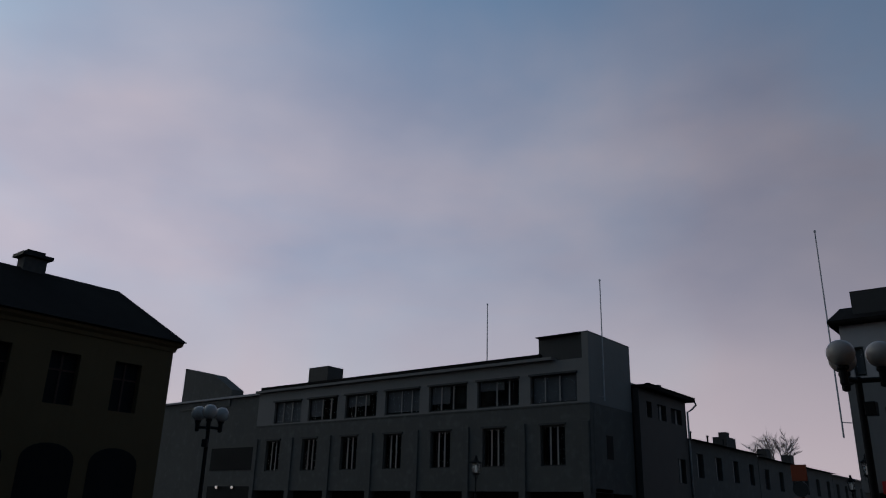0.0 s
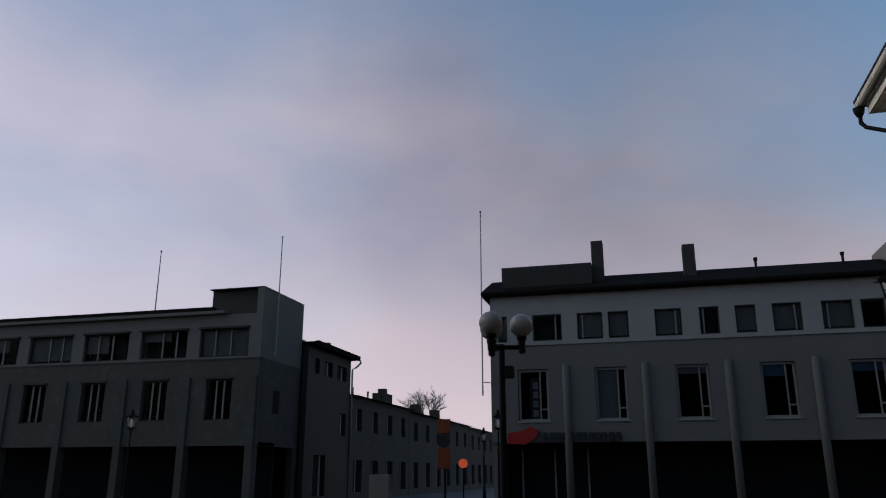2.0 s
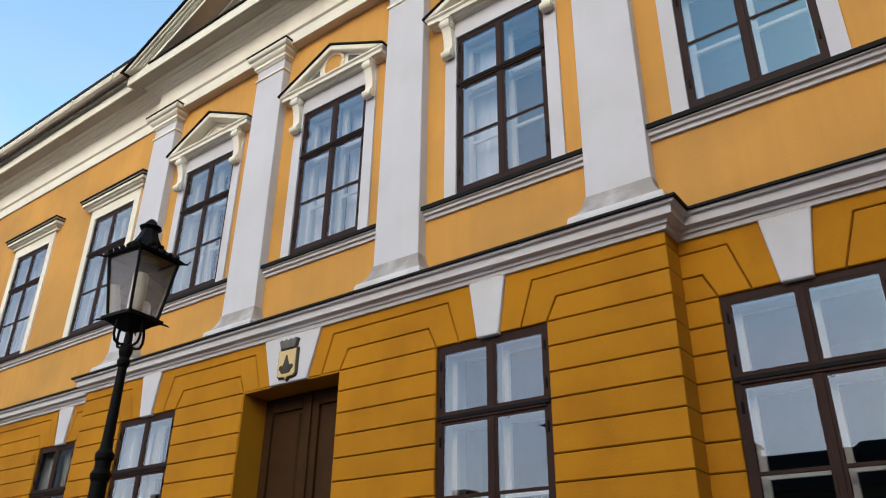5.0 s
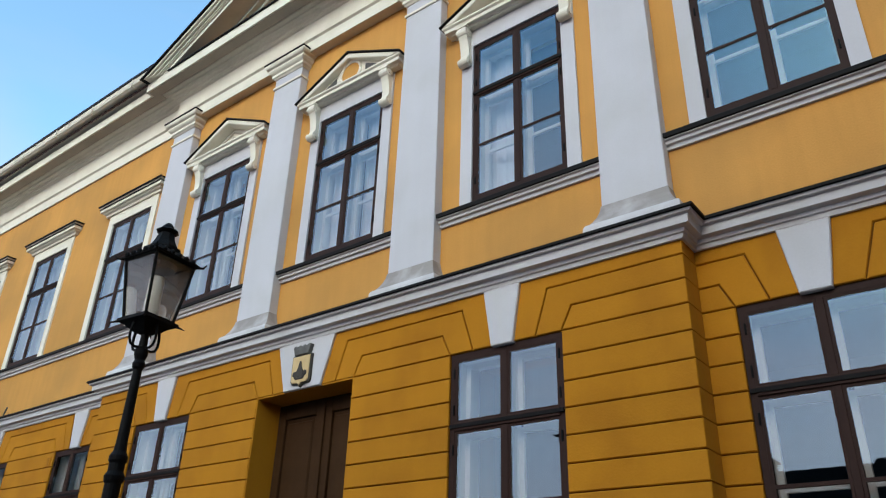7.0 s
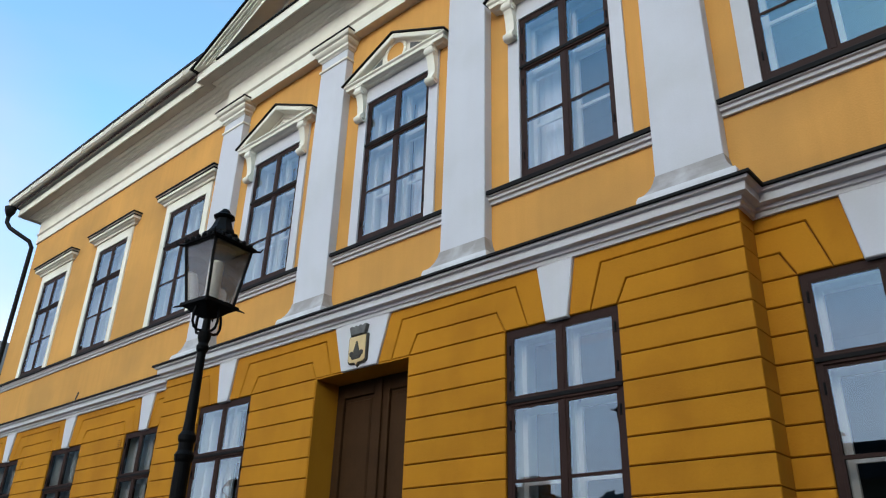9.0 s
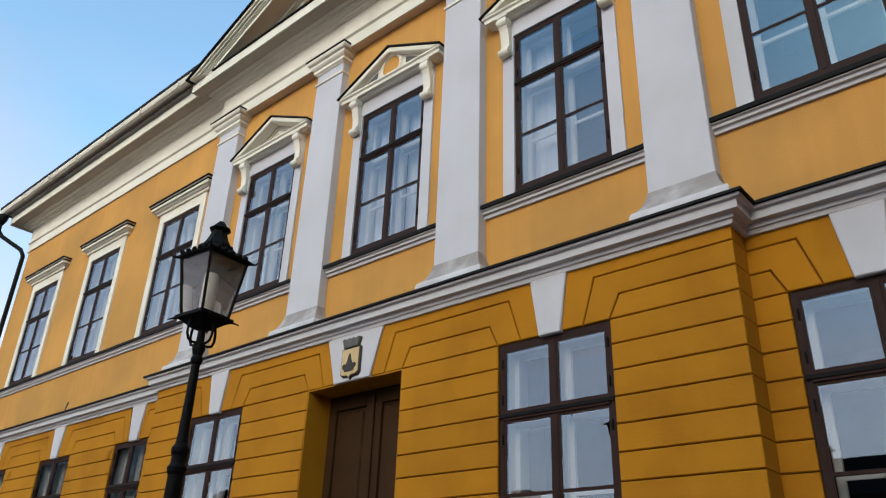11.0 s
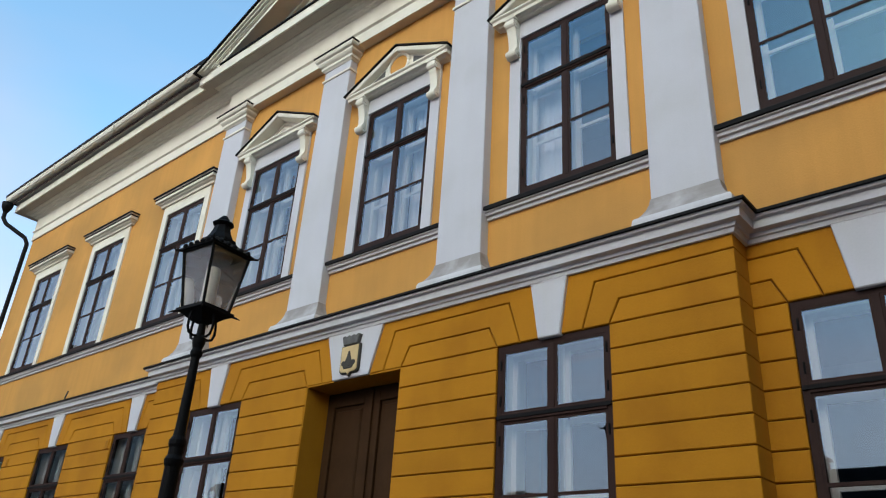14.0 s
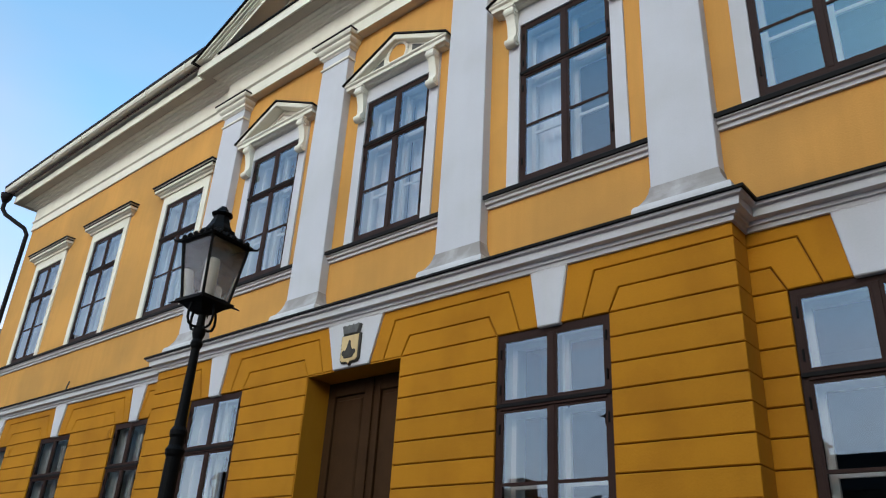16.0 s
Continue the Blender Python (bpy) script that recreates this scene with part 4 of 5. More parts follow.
    for sx in (-1, 1):
        for sy in (-1, 1):
            tube(bm, [(sx * 0.18, sy * 0.18, 4.065), (sx * 0.218, sy * 0.218, 4.065), (sx * 0.232, sy * 0.232, 4.095)], 0.013, 6, 0.004)
    for i in range(4):
        rot = Matrix.Rotation(math.pi / 2 * i, 3, "Z")
        for k in range(-2, 3):
            p = rot @ Vector((k * 0.066, -0.196, 4.075))
            lathe(bm, [(0.018, 4.07), (0.022, 4.085), (0.014, 4.10), (0.004, 4.108)], 6, p.x, p.y)
    part("lantern_roof", bm, M_IRON, lamp)
    bm = bmesh.new()
    lathe(bm, [(0.135, 4.15), (0.135, 4.172), (0.11, 4.18), (0.105, 4.195), (0.083, 4.235), (0.064, 4.29), (0.059, 4.31), (0.072, 4.315), (0.086, 4.33), (0.072, 4.345), (0.05, 4.355), (0.045, 4.37), (0.022, 4.40)], 8)
    part("chimney", bm, M_IRON, lamp)
    bm = bmesh.new()
    lathe(bm, [(0.045, 3.63), (0.055, 3.66), (0.055, 3.93), (0.045, 3.95)], 14)
    part("lamp_tube", bm, M_LAMPGLASS, lamp, "frosted white lamp tube", True)
    bm = bmesh.new()
    lathe(bm, [(0.11, 4.01), (0.125, 4.045), (0.02, 4.055)], 14)
    part("reflector", bm, M_IRON, lamp)
    return lamp


M_CLEAR = glass_mat("lantern_glass", 1.5, (0.90, 0.90, 0.88))
cl = M_CLEAR.node_tree
dusty = cl.nodes.new("ShaderNodeBsdfTranslucent")
dusty.inputs["Color"].default_value = (0.88, 0.88, 0.86, 1)
veil = cl.nodes.new("ShaderNodeMixShader")
veil.inputs[0].default_value = 0.11
out_node = [q for q in cl.nodes if q.type == "OUTPUT_MATERIAL"][0]
first = out_node.inputs["Surface"].links[0].from_socket
cl.links.new(first, veil.inputs[1])
cl.links.new(dusty.outputs[0], veil.inputs[2])
cl.links.new(veil.outputs[0], out_node.inputs["Surface"])
lamp = lantern_lamp()
turn = 6
lamp.matrix_basis = pose(-5.10, -3.2, 0, 0, 0, turn)
for x, y, rz in ((-10.82, -3.2, turn), (-34.2, -12.7, 10), (-47.9, -16.2, 20), (-30.0, -28.1, 10), (-32.2, 2.3, 5)):
    copy_thing(lamp, pose(x, y, 0, 0, 0, rz))


# ---- globe lamps ----
def globe_lamp(n, name_label):
    g = thing("globe_lamp", 0, 0, 0, name_label, "street lamp", "globe lamps")
    bm = bmesh.new()
    lathe(bm, [(0.14, 0), (0.14, 0.2), (0.085, 0.3), (0.07, 0.9), (0.055, 1.0), (0.05, 3.72), (0.06, 3.74), (0.06, 3.80), (0.045, 3.82)], 14)
    part("post", bm, M_IRON, g)
    arms2 = [2 * math.pi * k / n + 0.3 for k in range(n)]
    for a in arms2:
        c, s2 = math.cos(a), math.sin(a)
        bm = bmesh.new()
        tube(bm, [(0, 0, 3.77), (c * 0.34, s2 * 0.34, 3.77)], 0.04, 8)
        lathe(bm, [(0.03, 3.66), (0.06, 3.68), (0.06, 3.88), (0.085, 3.90), (0.085, 3.945), (0.06, 3.95)], 12, c * 0.34, s2 * 0.34)
        arm = part("arm", bm, M_IRON, g)
        bm = bmesh.new()
        lathe(bm, [(0.195 * math.sin(math.pi * k / 14) + 0.001, 4.135 - 0.195 * math.cos(math.pi * k / 14)) for k in range(15)], 24, c * 0.34, s2 * 0.34)
        part("globe", bm, M_GLOBE, arm, "milky glass globe", True)
    bm = boxes((0.05, 0.20, -0.07, 0.07, 3.25, 3.45))
    part("control_box", bevelled(bm, 0.01), M_IRON, g)
    return g


M_GLOBE = mat("milky_globe_glass", (0.24, 0.205, 0.185), 0.25, 0.12, 6.0)
g3 = globe_lamp(3, "black street lamp with three milky glass globes")
g3.matrix_basis = pose(-13.15, -8.64, 0, 0, 0, 83)
copy_thing(g3, pose(-12.8, -24.2, 0, 0, 0, 37))


# ---- buildings across the square ----
def yz_window(house, x, y0, y1, z0, z1, bars, label, deep=0.14, blind=None, edge=0.06, mat_frame=None, bright=True):
    """A window in a wall that faces +x at the plane x: frame, bars across at shares of the width, one pane, a black
    sheet for the unlit room and an optional blind.
    """
    xf = x - deep
    mf = mat_frame or M_WFRAME
    bm = boxes((xf - 0.06, xf, y0, y0 + edge, z0, z1), (xf - 0.06, xf, y1 - edge, y1, z0, z1), (xf - 0.06, xf, y0 + edge, y1 - edge, z0, z0 + edge), (xf - 0.06, xf, y0 + edge, y1 - edge, z1 - edge, z1))
    w = part("window", bm, mf, house, label)
    for u in bars:
        yb = y0 + (y1 - y0) * u
        part("mullion", boxes((xf - 0.055, xf + 0.01, yb - 0.03, yb + 0.03, z0 + edge, z1 - edge)), M_WFRAME, w)
    bm = bmesh.new()
    bm.faces.new([bm.verts.new(p) for p in ((xf - 0.03, y0 + 0.02, z0 + 0.02), (xf - 0.03, y1 - 0.02, z0 + 0.02), (xf - 0.03, y1 - 0.02, z1 - 0.02), (xf - 0.03, y0 + 0.02, z1 - 0.02))])
    me = bpy.data.meshes.new("pane")
    bm.to_mesh(me)
    bm.free()
    me.materials.append(M_GLASS_FAR)
    hang(new("pane", me), w)
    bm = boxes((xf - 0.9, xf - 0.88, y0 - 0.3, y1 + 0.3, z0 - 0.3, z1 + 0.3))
    part("room_shade_sheet", bm, M_SHOP, w)
    if blind:
        m, share, side = blind
        hb = (z1 - z0) * share
        part("blind", boxes((xf - 0.12, xf - 0.1, y0 + 0.05, y0 + (y1 - y0) * side, z1 - hb, z1 - 0.03)), m, w)
    return w


XA = -36.0
# corner house on the south side of the street
ya0, ya1 = -50.9, -24.9
house_a = thing("corner_house", XA, -38, 0, "three-storey grey rendered corner house with a shop arcade", "building", "houses across the square")
wins = [-27.05 - 3.64 * k for k in range(7)]
bays_a = [-28.85 - 3.64 * k for k in range(-1, 7)]
holes = [(c - 0.72, c + 0.72, 4.28, 6.36) for c in wins]
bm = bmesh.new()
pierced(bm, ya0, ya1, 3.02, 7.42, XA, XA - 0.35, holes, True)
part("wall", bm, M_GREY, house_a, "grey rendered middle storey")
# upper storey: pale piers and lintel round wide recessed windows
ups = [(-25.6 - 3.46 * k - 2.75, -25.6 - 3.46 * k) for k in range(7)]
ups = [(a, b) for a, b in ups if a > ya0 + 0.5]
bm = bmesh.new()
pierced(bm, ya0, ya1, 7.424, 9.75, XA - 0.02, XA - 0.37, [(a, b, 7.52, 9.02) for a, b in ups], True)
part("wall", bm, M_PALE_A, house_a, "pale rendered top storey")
part("band", boxes((XA - 0.3, XA + 0.04, ya0, ya1, 7.36, 7.43)), M_GREY, house_a)
for k, c in enumerate(wins):
    w = yz_window(house_a, XA, c - 0.70, c + 0.70, 4.30, 6.34, (0.36, 0.66), "three-light window with pale bars", mat_frame=M_DARKCLAD)
    part("hood", boxes((XA - 0.05, XA + 0.10, c - 0.78, c + 0.80, 6.36, 6.46)), M_DARKCLAD, w)
for k, (a, b) in enumerate(ups):
    w = yz_window(house_a, XA - 0.02, a + 0.02, b - 0.02, 7.54, 9.0, (0.45, 0.75) if k % 2 else (0.3, 0.62), "wide window with a half-drawn blind", mat_frame=M_DARKCLAD, blind=(M_BLIND, (0.95, 0.35, 0.7, 0.9, 0.5, 0.8)[k % 6], (0.95, 0.6, 0.5, 0.95, 0.7, 0.4)[k % 6]))
    part("awning_box", boxes((XA - 0.06, XA + 0.12, a - 0.05, b + 0.05, 9.0, 9.10)), M_DARKCLAD, w)
# arcade: piers in front, near-black sheets for the unlit shops behind
for y in [ya1 - 0.25] + bays_a[1:]:
    part("pier", bevelled(boxes((XA - 0.45, XA + 0.10, y - 0.2, y + 0.2, 0, 6.5)), 0.02), M_GREY, house_a, "grey rendered pier")
part("shop_front", boxes((XA - 2.2, XA - 2.1, ya0, ya1, 0, 3.0)), M_SHOP, house_a, "near-black sheet for the unlit shops behind the arcade")
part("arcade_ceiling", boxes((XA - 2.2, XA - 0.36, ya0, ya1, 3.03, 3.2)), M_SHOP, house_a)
part("side_wall", boxes((-40.9, XA - 0.03, ya1 - 0.35, ya1 + 0.002, 7.43, 9.753)), M_PALE_A, house_a, "pale rendered side of the top storey")
part("side_wall", boxes((-40.9, XA - 0.38, ya1 - 0.35, ya1, 3.02, 7.426), (-40.9, XA - 4.4, ya1 - 0.35, ya1, 0, 3.02), (-46, -45.6, ya0, ya1 - 0.36, 0, 9.7), (-46, XA - 0.38, ya0, ya0 + 0.3, 0, 9.7)), M_GREY, house_a)
part("side_window", boxes((-38.4, -37.7, ya1 - 0.02, ya1 + 0.02, 4.7, 5.9)), M_SHOP, house_a)
part("eave", boxes((-46, XA + 0.30, ya0 - 0.1, ya1 - 2.0, 9.76, 9.92)), M_PALE_A, house_a, "pale flat eave")
part("roof", boxes((-46, XA - 0.1, ya0, ya1 - 2.9, 9.93, 10.22)), M_ROOF, house_a)
part("stair_tower", boxes((-40.9, XA - 0.35, ya1 - 3.1, ya1 - 0.38, 9.76, 11.10)), M_DARKCLAD, house_a, "dark clad stair tower on the roof")
part("tower_wall", boxes((-40.9, XA - 0.03, ya1 - 0.36, ya1 + 0.002, 9.755, 11.12)), M_PALE_A, house_a)
part("tower_coping", boxes((-40.92, XA - 0.02, ya1 - 3.12, ya1 + 0.015, 11.122, 11.165)), M_FLASH, house_a)
part("roof_box", boxes((XA - 2.7, XA - 1.2, -47.2, -45.3, 10.2, 11.5)), M_DARKCLAD, house_a)
for x, y, z0, z1 in ((-37.1, ya1 + 0.28, 7.6, 14.1), (XA - 0.8, -31.7, 10.2, 13.75)):
    bm = bmesh.new()
    lathe(bm, [(0.035, z0), (0.025, z1), (0.05, z1 + 0.02), (0.05, z1 + 0.09), (0.01, z1 + 0.1)], 8, x, y)
    part("flagpole", bm, M_POLE, house_a, "thin white flagpole")
bm = bmesh.new()
for z in (7.8, 9.3):
    tube(bm, [(-37.1, ya1 - 0.02, z), (-37.1, ya1 + 0.28, z)], 0.02, 6)
part("pole_bracket", bm, M_POLE, house_a)

house_a.location.y, house_a.scale.y = -38.965, 1.0385

# office house on the north side of the street
yb0, yb1 = -13.1, 12.0
M_CABINET = mat("dull_beige_sheet", (0.10, 0.078, 0.07), 0.7, 0.15, 2.0, dirt=0.4, dirtcol=(0.05, 0.04, 0.035))
M_COLUMN = mat("grey_column_paint", (0.086, 0.078, 0.075), 0.8, 0.1, 1.0)
house_b = thing("office_house", XA, -2, 0, "three-storey office house with grey render and a pale top storey", "building", "houses across the square")
winb = [-11.15 + 3.47 * k for k in range(6)]
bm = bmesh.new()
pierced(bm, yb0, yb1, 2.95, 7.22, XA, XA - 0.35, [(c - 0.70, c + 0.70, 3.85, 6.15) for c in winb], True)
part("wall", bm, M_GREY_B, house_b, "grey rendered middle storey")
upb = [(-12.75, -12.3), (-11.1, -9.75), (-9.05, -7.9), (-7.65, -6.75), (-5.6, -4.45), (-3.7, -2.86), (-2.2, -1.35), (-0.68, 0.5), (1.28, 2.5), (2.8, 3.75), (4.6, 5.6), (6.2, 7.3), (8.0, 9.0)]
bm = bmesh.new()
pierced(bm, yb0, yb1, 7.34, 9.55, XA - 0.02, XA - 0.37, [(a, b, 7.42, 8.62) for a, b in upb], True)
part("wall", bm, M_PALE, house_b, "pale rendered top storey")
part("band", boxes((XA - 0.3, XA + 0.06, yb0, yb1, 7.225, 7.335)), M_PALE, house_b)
for k, c in enumerate(winb):
    bl = (None, (M_BLIND, 0.98, 0.7), (M_BLIND, 0.16, 0.98), (M_CLOTH_BLUE, 0.25, 0.7), (M_CLOTH_BLUE, 0.2, 0.98), None)[k]
    w = yz_window(house_b, XA, c - 0.68, c + 0.68, 3.87, 6.13, (0.72,), "tall office window with one narrow light", blind=bl, edge=0.09)
    part("narrow_light", boxes((XA - 0.21, XA - 0.13, c + 0.34, c + 0.62, 4.35, 4.41)), M_WFRAME, w)
    part("window_sill", boxes((XA - 0.1, XA + 0.06, c - 0.74, c + 0.74, 3.80, 3.86)), M_PALE, w)
for k, (a, b) in enumerate(upb):
    yz_window(house_b, XA - 0.02, a + 0.01, b - 0.01, 7.43, 8.61, (0.2,) if k % 3 == 2 else (0.78,) if k % 3 == 1 else (), "small top-storey window with a grey blind", mat_frame=M_DARKCLAD, blind=(M_BLIND, 0.9, 0.97) if k % 4 != 1 else None)
for k in range(6):
    y = winb[0] + 3.47 * (k + 0.43)
    bm = bmesh.new()
    lathe(bm, [(0.17, 0), (0.17, 6.25), (0.12, 6.3)], 12, XA + 0.02, y)
    part("column", bm, M_COLUMN, house_b, "slim pale column", True)
part("shop_front", boxes((XA - 1.7, XA - 1.6, yb0, yb1, 0, 2.95)), M_SHOP, house_b, "near-black sheet for the unlit shops under the offices")
part("arcade_ceiling", boxes((XA - 1.7, XA - 0.36, yb0, yb1, 2.952, 3.1)), M_SHOP, house_b)
part("side_wall", boxes((-46, XA - 0.38, yb0, yb0 + 0.3, 0, 9.55), (-46, -45.6, yb0 + 0.31, yb1, 0, 9.5), (-46, XA - 0.38, yb1 - 0.3, yb1, 0, 9.5)), M_GREY_B, house_b)
for k in range(3):
    y = -12.0 + 1.5 * k
    part("shop_mullion", boxes((XA - 1.6, XA - 1.52, y, y + 0.07, 0.3, 2.7)), M_WFRAME, house_b)
bm = bmesh.new()
pr = [(XA + 0.35, 9.55), (XA + 0.40, 9.62), (XA + 0.40, 9.72), (XA - 2.6, 10.9), (-46, 10.9), (-46, 9.55)]
fr = [[bm.verts.new((x, y, z)) for x, z in pr] for y in (yb0 - 0.35, yb1)]
bm.faces.new(fr[0])
bm.faces.new(fr[1][::-1])
for i in range(len(pr)):
    j = (i + 1) % len(pr)
    bm.faces.new((fr[0][i], fr[1][i], fr[1][j], fr[0][j]))
part("roof", bm, M_ROOF, house_b, "low dark sheet roof with a projecting eave")
part("parapet", boxes((XA - 3.6, XA - 0.6, -12.6, -8.3, 9.7, 11.1)), M_DARKCLAD, house_b, "dark clad plant box on the roof")
for y in (-8.3, -4.1):
    part("chimney", bevelled(boxes((XA - 1.8, XA - 1.1, y, y + 0.55, 9.8, 12.28 if y < -6 else 11.81)), 0.02), M_BRICK, house_b, "dark square chimney")
for y in (-1.0, 2.6):
    bm = bmesh.new()
    lathe(bm, [(0.06, 9.7), (0.06, 10.75), (0.09, 10.77), (0.09, 10.9)], 8, XA - 0.9, y)
    part("vent_pipe", bm, M_FLASH, house_b)
part("penthouse", boxes((XA - 4, XA - 0.4, 4.6, 8.5, 9.7, 11.4)), M_PALE, house_b, "pale roof house")
bm = bmesh.new()
lathe(bm, [(0.035, 5.0), (0.025, 13.66), (0.05, 13.68), (0.05, 13.76), (0.01, 13.77)], 8, XA + 0.35, yb0 - 0.32)
part("flagpole", bm, M_POLE, house_b, "thin white flagpole")
bm = bmesh.new()
for z in (5.6, 8.3):
    tube(bm, [(XA - 0.05, yb0 + 0.03, z), (XA + 0.35, yb0 - 0.32, z)], 0.02, 6)
part("pole_bracket", bm, M_POLE, house_b)
house_b.location.y, house_b.scale = -2.078, (1, 1.0144, 1.03)
# red emblem and its row of black letters, drawn as bars
sign = thing("shop_sign", XA, -10, 3.0, "red swoosh emblem beside a row of black sign bars", "sign")
bm = bmesh.new()
prof = [(-12.55, 2.98), (-11.75, 2.95), (-11.25, 3.25), (-11.15, 3.55), (-11.5, 3.75), (-11.85, 3.55), (-12.55, 3.45)]
fr = [[bm.verts.new((x, y, z)) for y, z in prof] for x in (XA + 0.25, XA + 0.02)]
bm.faces.new(fr[0])
bm.faces.new(fr[1][::-1])
for i in range(len(prof)):
    j = (i + 1) % len(prof)
    bm.faces.new((fr[0][i], fr[1][i], fr[1][j], fr[0][j]))
part("emblem", bm, M_RED, sign, "red enamel emblem")
for k in range(12):
    y = -10.95 + 0.29 * k
    part("sign_bar", boxes((XA + 0.02, XA + 0.14, y, y + (0.2 if k % 3 else 0.14), 3.12, 3.46)), M_LETTER, sign)
poster = alone("window_poster", boxes((XA - 0.25, XA - 0.245, -11.55, -11.05, 4.05, 5.95)), mat("dark_green_poster", (0.008, 0.02, 0.017), 0.5, 0.2, 3.0), "dark green poster with pale bars in the window", "poster")
for k in range(4):
    part("poster_bar", boxes((XA - 0.242, XA - 0.236, -11.42, -11.18, 5.45 - 0.42 * k, 5.75 - 0.42 * k)), M_WFRAME, poster)

# ---- row of houses down the street ----
ys = ya1
house_d = thing("street_house", -44.4, ys, 0, "dark grey three-storey street house with a tiled eave", "building", "street houses")
bm = bmesh.new()
pierced(bm, -47.6, -40.95, 0, 8.8, ys - 0.05, ys - 0.4, [(-46.9, -45.3, 7.3, 8.2), (-44.6, -43.4, 7.3, 8.2), (-42.6, -41.9, 7.3, 8.2), (-47.0, -45.9, 3.9, 5.3), (-44.0, -42.2, 0.4, 2.7)])
part("wall", bm, M_DARKCLAD, house_d)
part("wall", boxes((-47.6, -47.3, ys - 8, ys - 0.41, 0, 8.8)), M_DARKCLAD, house_d)
for a, b, z0, z1 in ((-46.9, -45.3, 7.3, 8.2), (-44.6, -43.4, 7.3, 8.2), (-42.6, -41.9, 7.3, 8.2), (-47.0, -45.9, 3.9, 5.3), (-44.0, -42.2, 0.4, 2.7)):
    w = part("window", boxes((a, b, ys - 0.3, ys - 0.28, z0, z1)), M_SHOP, house_d)
    part("mullion", boxes((a + 0.3, a + 0.5, ys - 0.27, ys - 0.24, z0, z1), ), M_WFRAME, w)
    part("mullion", boxes((b - 0.45, b - 0.3, ys - 0.27, ys - 0.24, z0, z1), ), M_WFRAME, w)
part("roof", boxes((-48.0, -40.95, ys - 8, ys + 0.45, 8.81, 9.0)), M_ROOF, house_d, "dark eave with a white gutter end")
bm = bmesh.new()
tube(bm, [(-48.0, ys + 0.4, 8.85), (-48.25, ys + 0.4, 8.7), (-48.1, ys + 0.15, 8.4), (-47.7, ys + 0.02, 8.2), (-47.7, ys + 0.02, 3)], 0.06, 8)
part("downpipe", bm, M_POLE, house_d, "pale downpipe", True)
for k in range(12):
    x = -47.9 + 0.58 * k
    part("roof_tile", boxes((x, x + 0.4, ys + 0.30, ys + 0.5, 9.0, 9.07)), M_ROOF, house_d)


def row_house(x0, x1, z, wall, roofmat, lab, y=ys):
    h = thing("street_house", (x0 + x1) / 2, y, 0, lab, "building", "street houses")
    n = max(2, int((x1 - x0) / 3.2))
    cs = [x0 + (x1 - x0) * (k + 0.5) / n for k in range(n)]
    holes2 = [(c - 0.55, c + 0.55, z - 2.2, z - 0.75) for c in cs] + [(c - 0.8, c + 0.8, 0.5, 2.5) for c in cs]
    bm = bmesh.new()
    pierced(bm, x0, x1, 0, z, y, y - 0.35, holes2)
    part("wall", bm, wall, h)
    part("wall", boxes((x0, x0 + 0.3, y - 9, y - 0.36, 0, z), (x1 - 0.3, x1, y - 9, y - 0.36, 0, z)), wall, h)
    for a, b, p, q in holes2:
        w = part("window", boxes((a, b, y - 0.25, y - 0.22, p, q)), M_SHOP, h)
        part("mullion", boxes(((a + b) / 2 - 0.05, (a + b) / 2 + 0.05, y - 0.215, y - 0.18, p, q)), M_WFRAME, w)
    bm = bmesh.new()
    v = [bm.verts.new(p) for p in ((x0 - 0.2, y + 0.45, z), (x1 + 0.0, y + 0.45, z), (x1 + 0.0, y - 4.5, z + 0.75), (x0 - 0.2, y - 4.5, z + 0.75), (x0 - 0.2, y - 9.4, z), (x1, y - 9.4, z))]
    for f in ((0, 1, 2, 3), (3, 2, 5, 4), (0, 3, 4), (1, 5, 2), (0, 4, 5, 1)):
        bm.faces.new([v[i] for i in f])
    part("roof", bm, roofmat, h)
    return h


r1 = row_house(-60.5, -47.65, 6.55, M_GREY, M_ROOF, "two-storey grey street house with a dark roof")
for x in (-50.5, -53.5, -56.5):
    bm = bmesh.new()
    lathe(bm, [(0.06, 6.5), (0.06, 7.25), (0.09, 7.27), (0.09, 7.36)], 8, x, ys - 1.0)
    part("vent_pipe", bm, M_FLASH, r1)
part("chimney", boxes((-60.3, -58.3, ys - 2.4, ys - 1.4, 6.5, 7.75), (-59.6, -59.0, ys - 2.2, ys - 1.6, 7.75, 8.15)), M_BRICK, r1, "broad dark chimney")
r2 = row_house(-82, -60.6, 6.4, M_GREY, M_ROOF, "long two-storey grey street house")
for x in (-72, -79):
    part("chimney", boxes((x, x + 1.1, ys - 3.2, ys - 2.4, 6.6, 7.9)), M_BRICK, r2, "dark brick chimney")
row_house(-112, -82.1, 6.3, M_GREY, M_SNOWROOF, "far street house with a pale metal roof")

# bare tree behind the roofs
tree = thing("tree", -85, -30.5, 0, "leafless deciduous tree behind the roofs", "tree")
rt = random.Random(11)
trunk_bm, twig_bm = bmesh.new(), bmesh.new()
tube(trunk_bm, [(-85, -30.5, 0), (-85.1, -30.5, 3), (-85, -30.6, 6.6)], 0.28, 8, 0.18)
part("trunk", trunk_bm, M_BARK, tree, smooth=True)


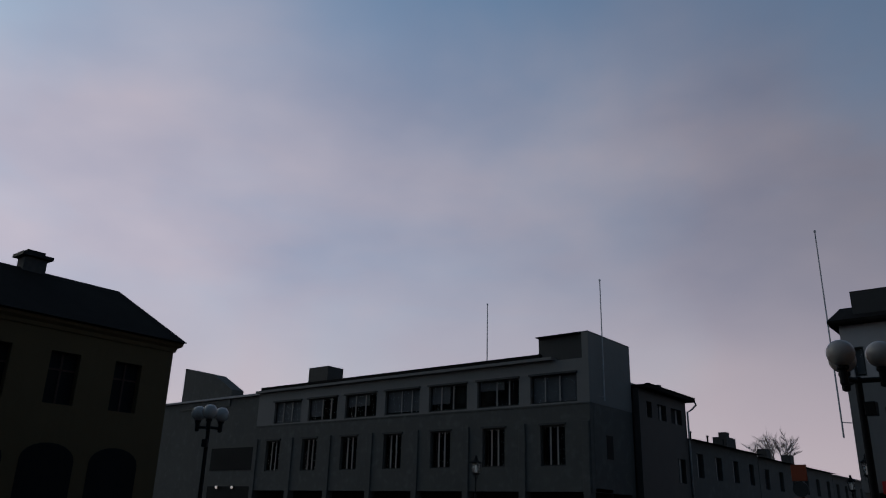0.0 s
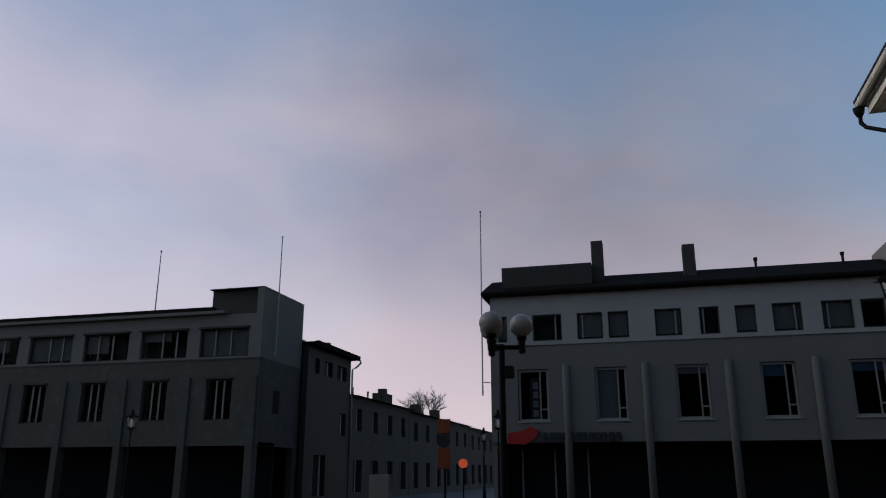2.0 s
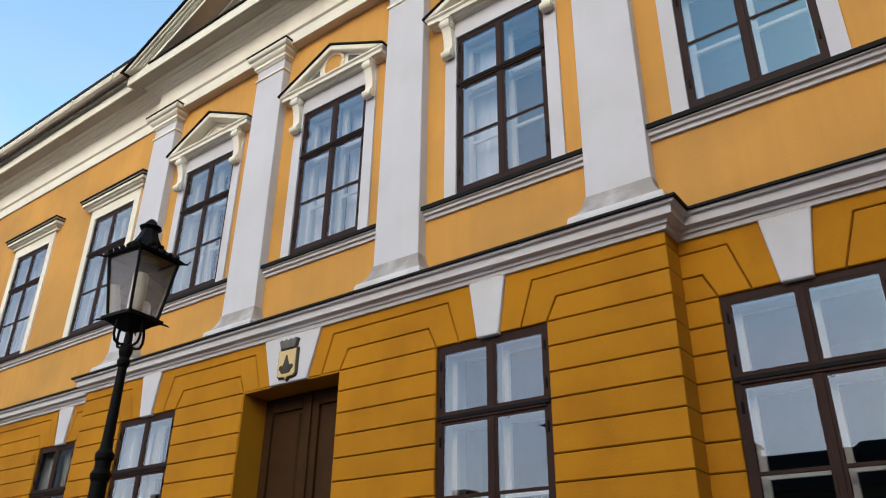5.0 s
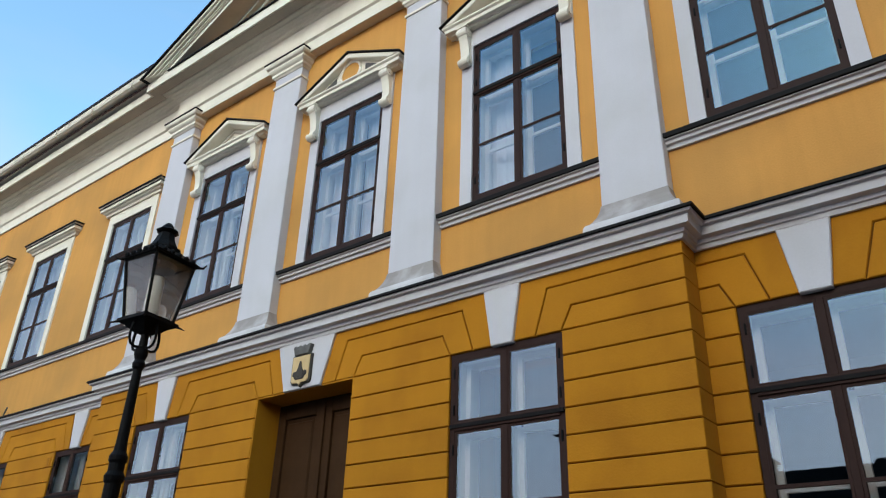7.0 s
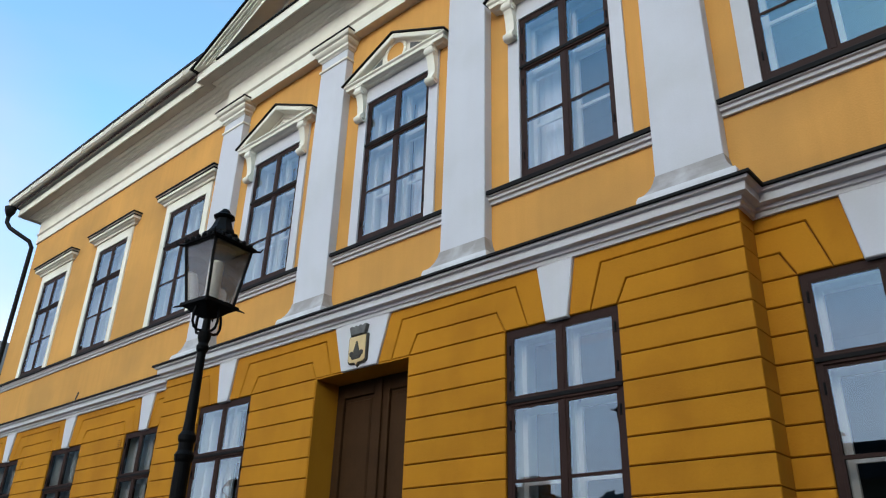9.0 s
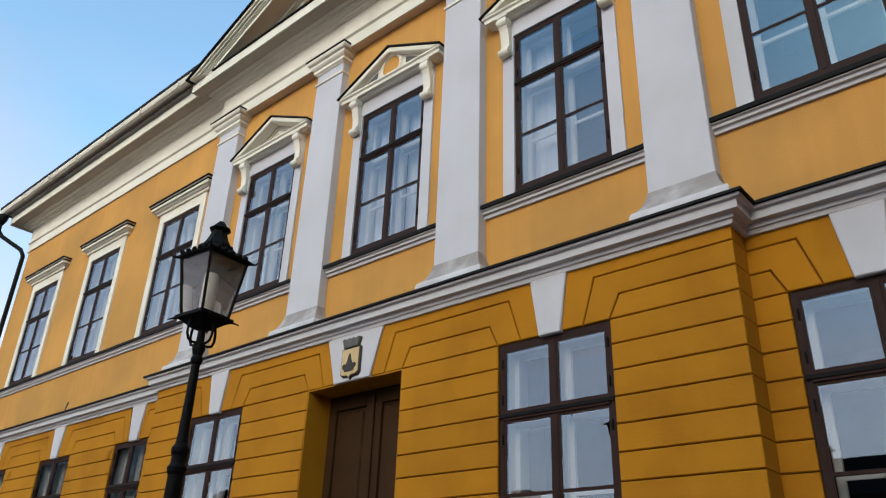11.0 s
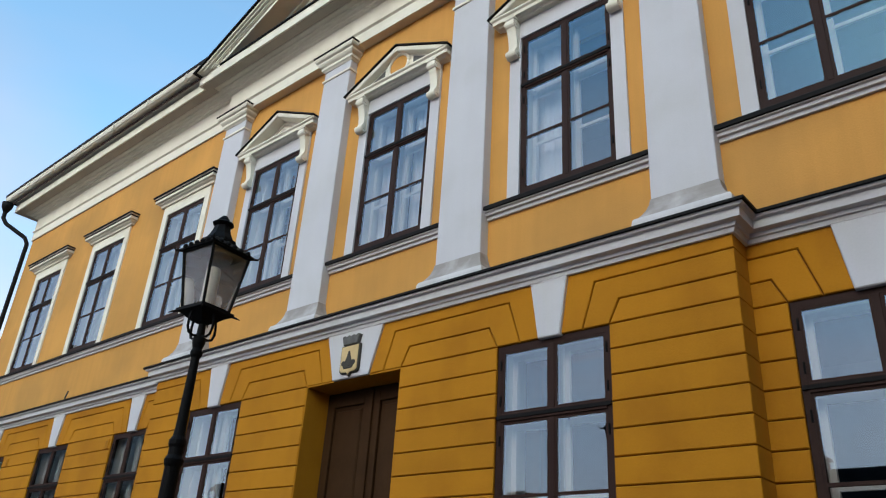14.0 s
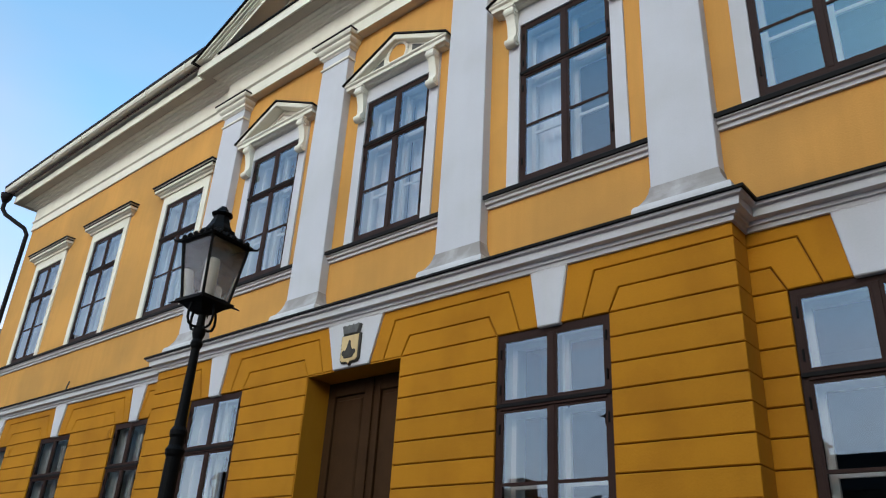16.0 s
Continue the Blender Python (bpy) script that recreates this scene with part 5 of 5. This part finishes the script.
def grow(p, d, ln, r, depth):
    q = p + d * ln * 0.5 + Vector((rt.uniform(-1, 1), rt.uniform(-1, 1), rt.uniform(-0.3, 1))) * ln * 0.08
    e2 = p + d * ln
    tube(twig_bm, [p, q, e2], r, 4 if depth > 1 else 3, r * 0.6)
    if depth == 0:
        return
    for _ in range(4 if depth > 1 else 5):
        nd = (d + Vector((rt.uniform(-1, 1), rt.uniform(-1, 1), rt.uniform(-0.25, 0.7))) * 0.75).normalized()
        grow(p + d * ln * rt.uniform(0.45, 1.0), nd, ln * rt.uniform(0.5, 0.75), r * 0.55, depth - 1)


for a in range(5):
    grow(Vector((-85, -30.6, 6.2)), Vector((math.cos(a * 1.3) * 0.5, math.sin(a * 1.3) * 0.5, 0.9)).normalized(), 2.3, 0.11, 4)
part("crown", twig_bm, M_BARK, tree, "bare crown of fine twigs")

# ---- orange signs and signals by the street corner ----
tl = thing("road_sign", -24.6, -12.6, 0, "orange temporary road sign board with a black disc", "road sign")
bm = bmesh.new()
lathe(bm, [(0.04, 0), (0.04, 3.37)], 10, -24.6, -12.6)
part("post", bm, M_IRON, tl)
for z0, z1, m, nm in ((2.92, 3.37, M_ORANGE, "upper_board"), (1.85, 2.47, M_ORANGE, "lower_board")):
    part(nm, bevelled(boxes((-24.52, -24.48, -12.82, -12.40, z0, z1)), 0.01), m, tl)
bm = bmesh.new()
tube(bm, [(-24.55, -12.61, 2.70), (-24.46, -12.61, 2.70)], 0.21, 20)
part("disc", bm, M_LETTER, tl, "black disc")
rl = thing("warning_light", -30.0, -13.28, 0, "lit orange warning light on a thin post", "warning light")
bm = bmesh.new()
lathe(bm, [(0.03, 0), (0.03, 1.90)], 8, -30.0, -13.28)
part("post", bm, M_IRON, rl)
bm = bmesh.new()
tube(bm, [(-30.02, -13.28, 2.07), (-29.9, -13.28, 2.07)], 0.17, 16)
part("lens", bm, glow_mat("orange_lens", (1.0, 0.13, 0.03), 0.6), rl, "glowing orange lens")
alone("cabinet", bevelled(boxes((-33.2, -32.8, -18.1, -17.2, 0, 1.65)), 0.03), M_CABINET, "dull beige metal utility cabinet on the pavement", "cabinet")

# ---- old house on the south side of the square ----
YC = -30.0
cx0, cx1 = -14.98, 13.0
house_c = thing("old_house", -2, YC - 3, 0, "two-storey ochre house with arched ground floor and hipped roof", "building", "houses across the square")
wc = [-13.45 + 2.07 * k for k in range(13)]
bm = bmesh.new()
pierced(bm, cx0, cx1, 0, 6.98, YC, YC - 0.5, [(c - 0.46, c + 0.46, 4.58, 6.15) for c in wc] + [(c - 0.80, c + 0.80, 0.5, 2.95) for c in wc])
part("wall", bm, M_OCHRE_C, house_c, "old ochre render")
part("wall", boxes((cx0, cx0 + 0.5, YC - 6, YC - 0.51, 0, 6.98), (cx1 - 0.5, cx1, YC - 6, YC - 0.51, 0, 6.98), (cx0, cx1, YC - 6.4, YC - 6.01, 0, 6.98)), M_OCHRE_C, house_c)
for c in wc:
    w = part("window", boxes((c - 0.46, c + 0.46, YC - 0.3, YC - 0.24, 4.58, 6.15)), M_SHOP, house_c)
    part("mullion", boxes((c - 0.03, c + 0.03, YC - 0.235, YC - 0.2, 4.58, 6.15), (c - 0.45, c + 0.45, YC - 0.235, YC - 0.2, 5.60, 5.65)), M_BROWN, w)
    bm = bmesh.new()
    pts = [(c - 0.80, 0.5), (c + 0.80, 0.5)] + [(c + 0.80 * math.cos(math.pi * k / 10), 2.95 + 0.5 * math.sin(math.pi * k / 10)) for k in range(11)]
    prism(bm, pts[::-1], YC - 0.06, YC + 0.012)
    part("arch", bm, M_SHOP, house_c, "near-black arched sheet standing in for an unlit shop opening")
bm = bmesh.new()
sweep(bm, [(cx1, YC - 6), (cx1, YC), (cx0, YC), (cx0, YC - 6)], [(-0.2, 6.78), (0.05, 6.78), (0.08, 6.90), (0.20, 6.98), (0.22, 7.08), (-0.2, 7.08)])
part("cornice", bm, M_OCHRE_C, house_c)
bm = bmesh.new()
v = [bm.verts.new(p) for p in ((cx0 - 0.25, YC + 0.38, 7.10), (cx1 + 0.5, YC + 0.38, 7.10), (cx1 + 0.5, YC - 6.9, 7.10), (cx0 - 0.25, YC - 6.9, 7.10), (cx0 + 0.66, YC - 3.2, 9.32), (cx1 - 1.0, YC - 3.2, 9.32))]
for f in ((0, 1, 5, 4), (1, 2, 5), (2, 3, 4, 5), (3, 0, 4), (3, 2, 1, 0)):
    bm.faces.new([v[i] for i in f])
part("roof", bm, M_ROOF, house_c, "dark hipped roof")
for x in (-11.12, -3.0, 6.0):
    ch = part("chimney", bevelled(boxes((x - 0.38, x + 0.38, YC - 3.6, YC - 3.0, 8.5, 9.72)), 0.03), M_BRICK, house_c, "dark brick chimney")
    part("chimney_cap", boxes((x - 0.52, x + 0.52, YC - 3.72, YC - 2.88, 9.72, 9.83), (x - 0.3, x + 0.3, YC - 3.5, YC - 3.1, 9.83, 9.98)), M_FLASH, ch)

# ---- block beyond the corner house ----
blk = thing("apartment_block", -38, -62, 0, "dark flat-roofed block with a raised tower", "building", "houses across the square")
part("wall", boxes((-50, -38.5, -90, -53.3, 0, 10.2)), M_GREY, blk)
bm = bmesh.new()
fr = [[bm.verts.new((x, y, z)) for y, z in ((-66.2, 9.6), (-59.2, 9.6), (-59.2, 10.95), (-61.9, 12.4), (-66.2, 13.3))] for x in (-38.4, -39.6)]
bm.faces.new(fr[0])
bm.faces.new(fr[1][::-1])
for i in range(5):
    j = (i + 1) % 5
    bm.faces.new((fr[0][i], fr[1][i], fr[1][j], fr[0][j]))
part("tower", bm, M_GREY, blk, "raised tower with a sloping roof")
# flat black sheets drawn as the shade of recessed openings
part("loggia_shade", boxes((-38.5, -38.46, -61, -54, 4.6, 6.3), (-38.5, -38.46, -61, -54, 0.3, 3.4)), M_SHOP, blk)
part("eave", boxes((-50, -38.2, -90, -53.3, 10.2, 10.35)), M_PALE, blk)
for y in (-59.6, -57.6):
    wl2 = thing("wall_lamp", -38.4, y, 3.3, "small lit wall lamp on the dark front", "wall lamp", "wall lamps")
    bm = bmesh.new()
    lathe(bm, [(0.02, 3.2), (0.09, 3.26), (0.09, 3.38), (0.02, 3.44)], 10, -38.3, y)
    part("bulb", bm, glow_mat("lit_bulb", (1.0, 0.95, 0.85), 1.2), wl2)
    part("back_plate", boxes((-38.46, -38.38, y - 0.06, y + 0.06, 3.2, 3.44)), M_IRON, wl2)
# block added behind the camera, out of view, to cut light on the hall
alone("row_house", boxes((8.6, 20, -26, 14, 0, 15)), M_GREY, "unseen plain grey block added to keep light off the hall's right part", "building")
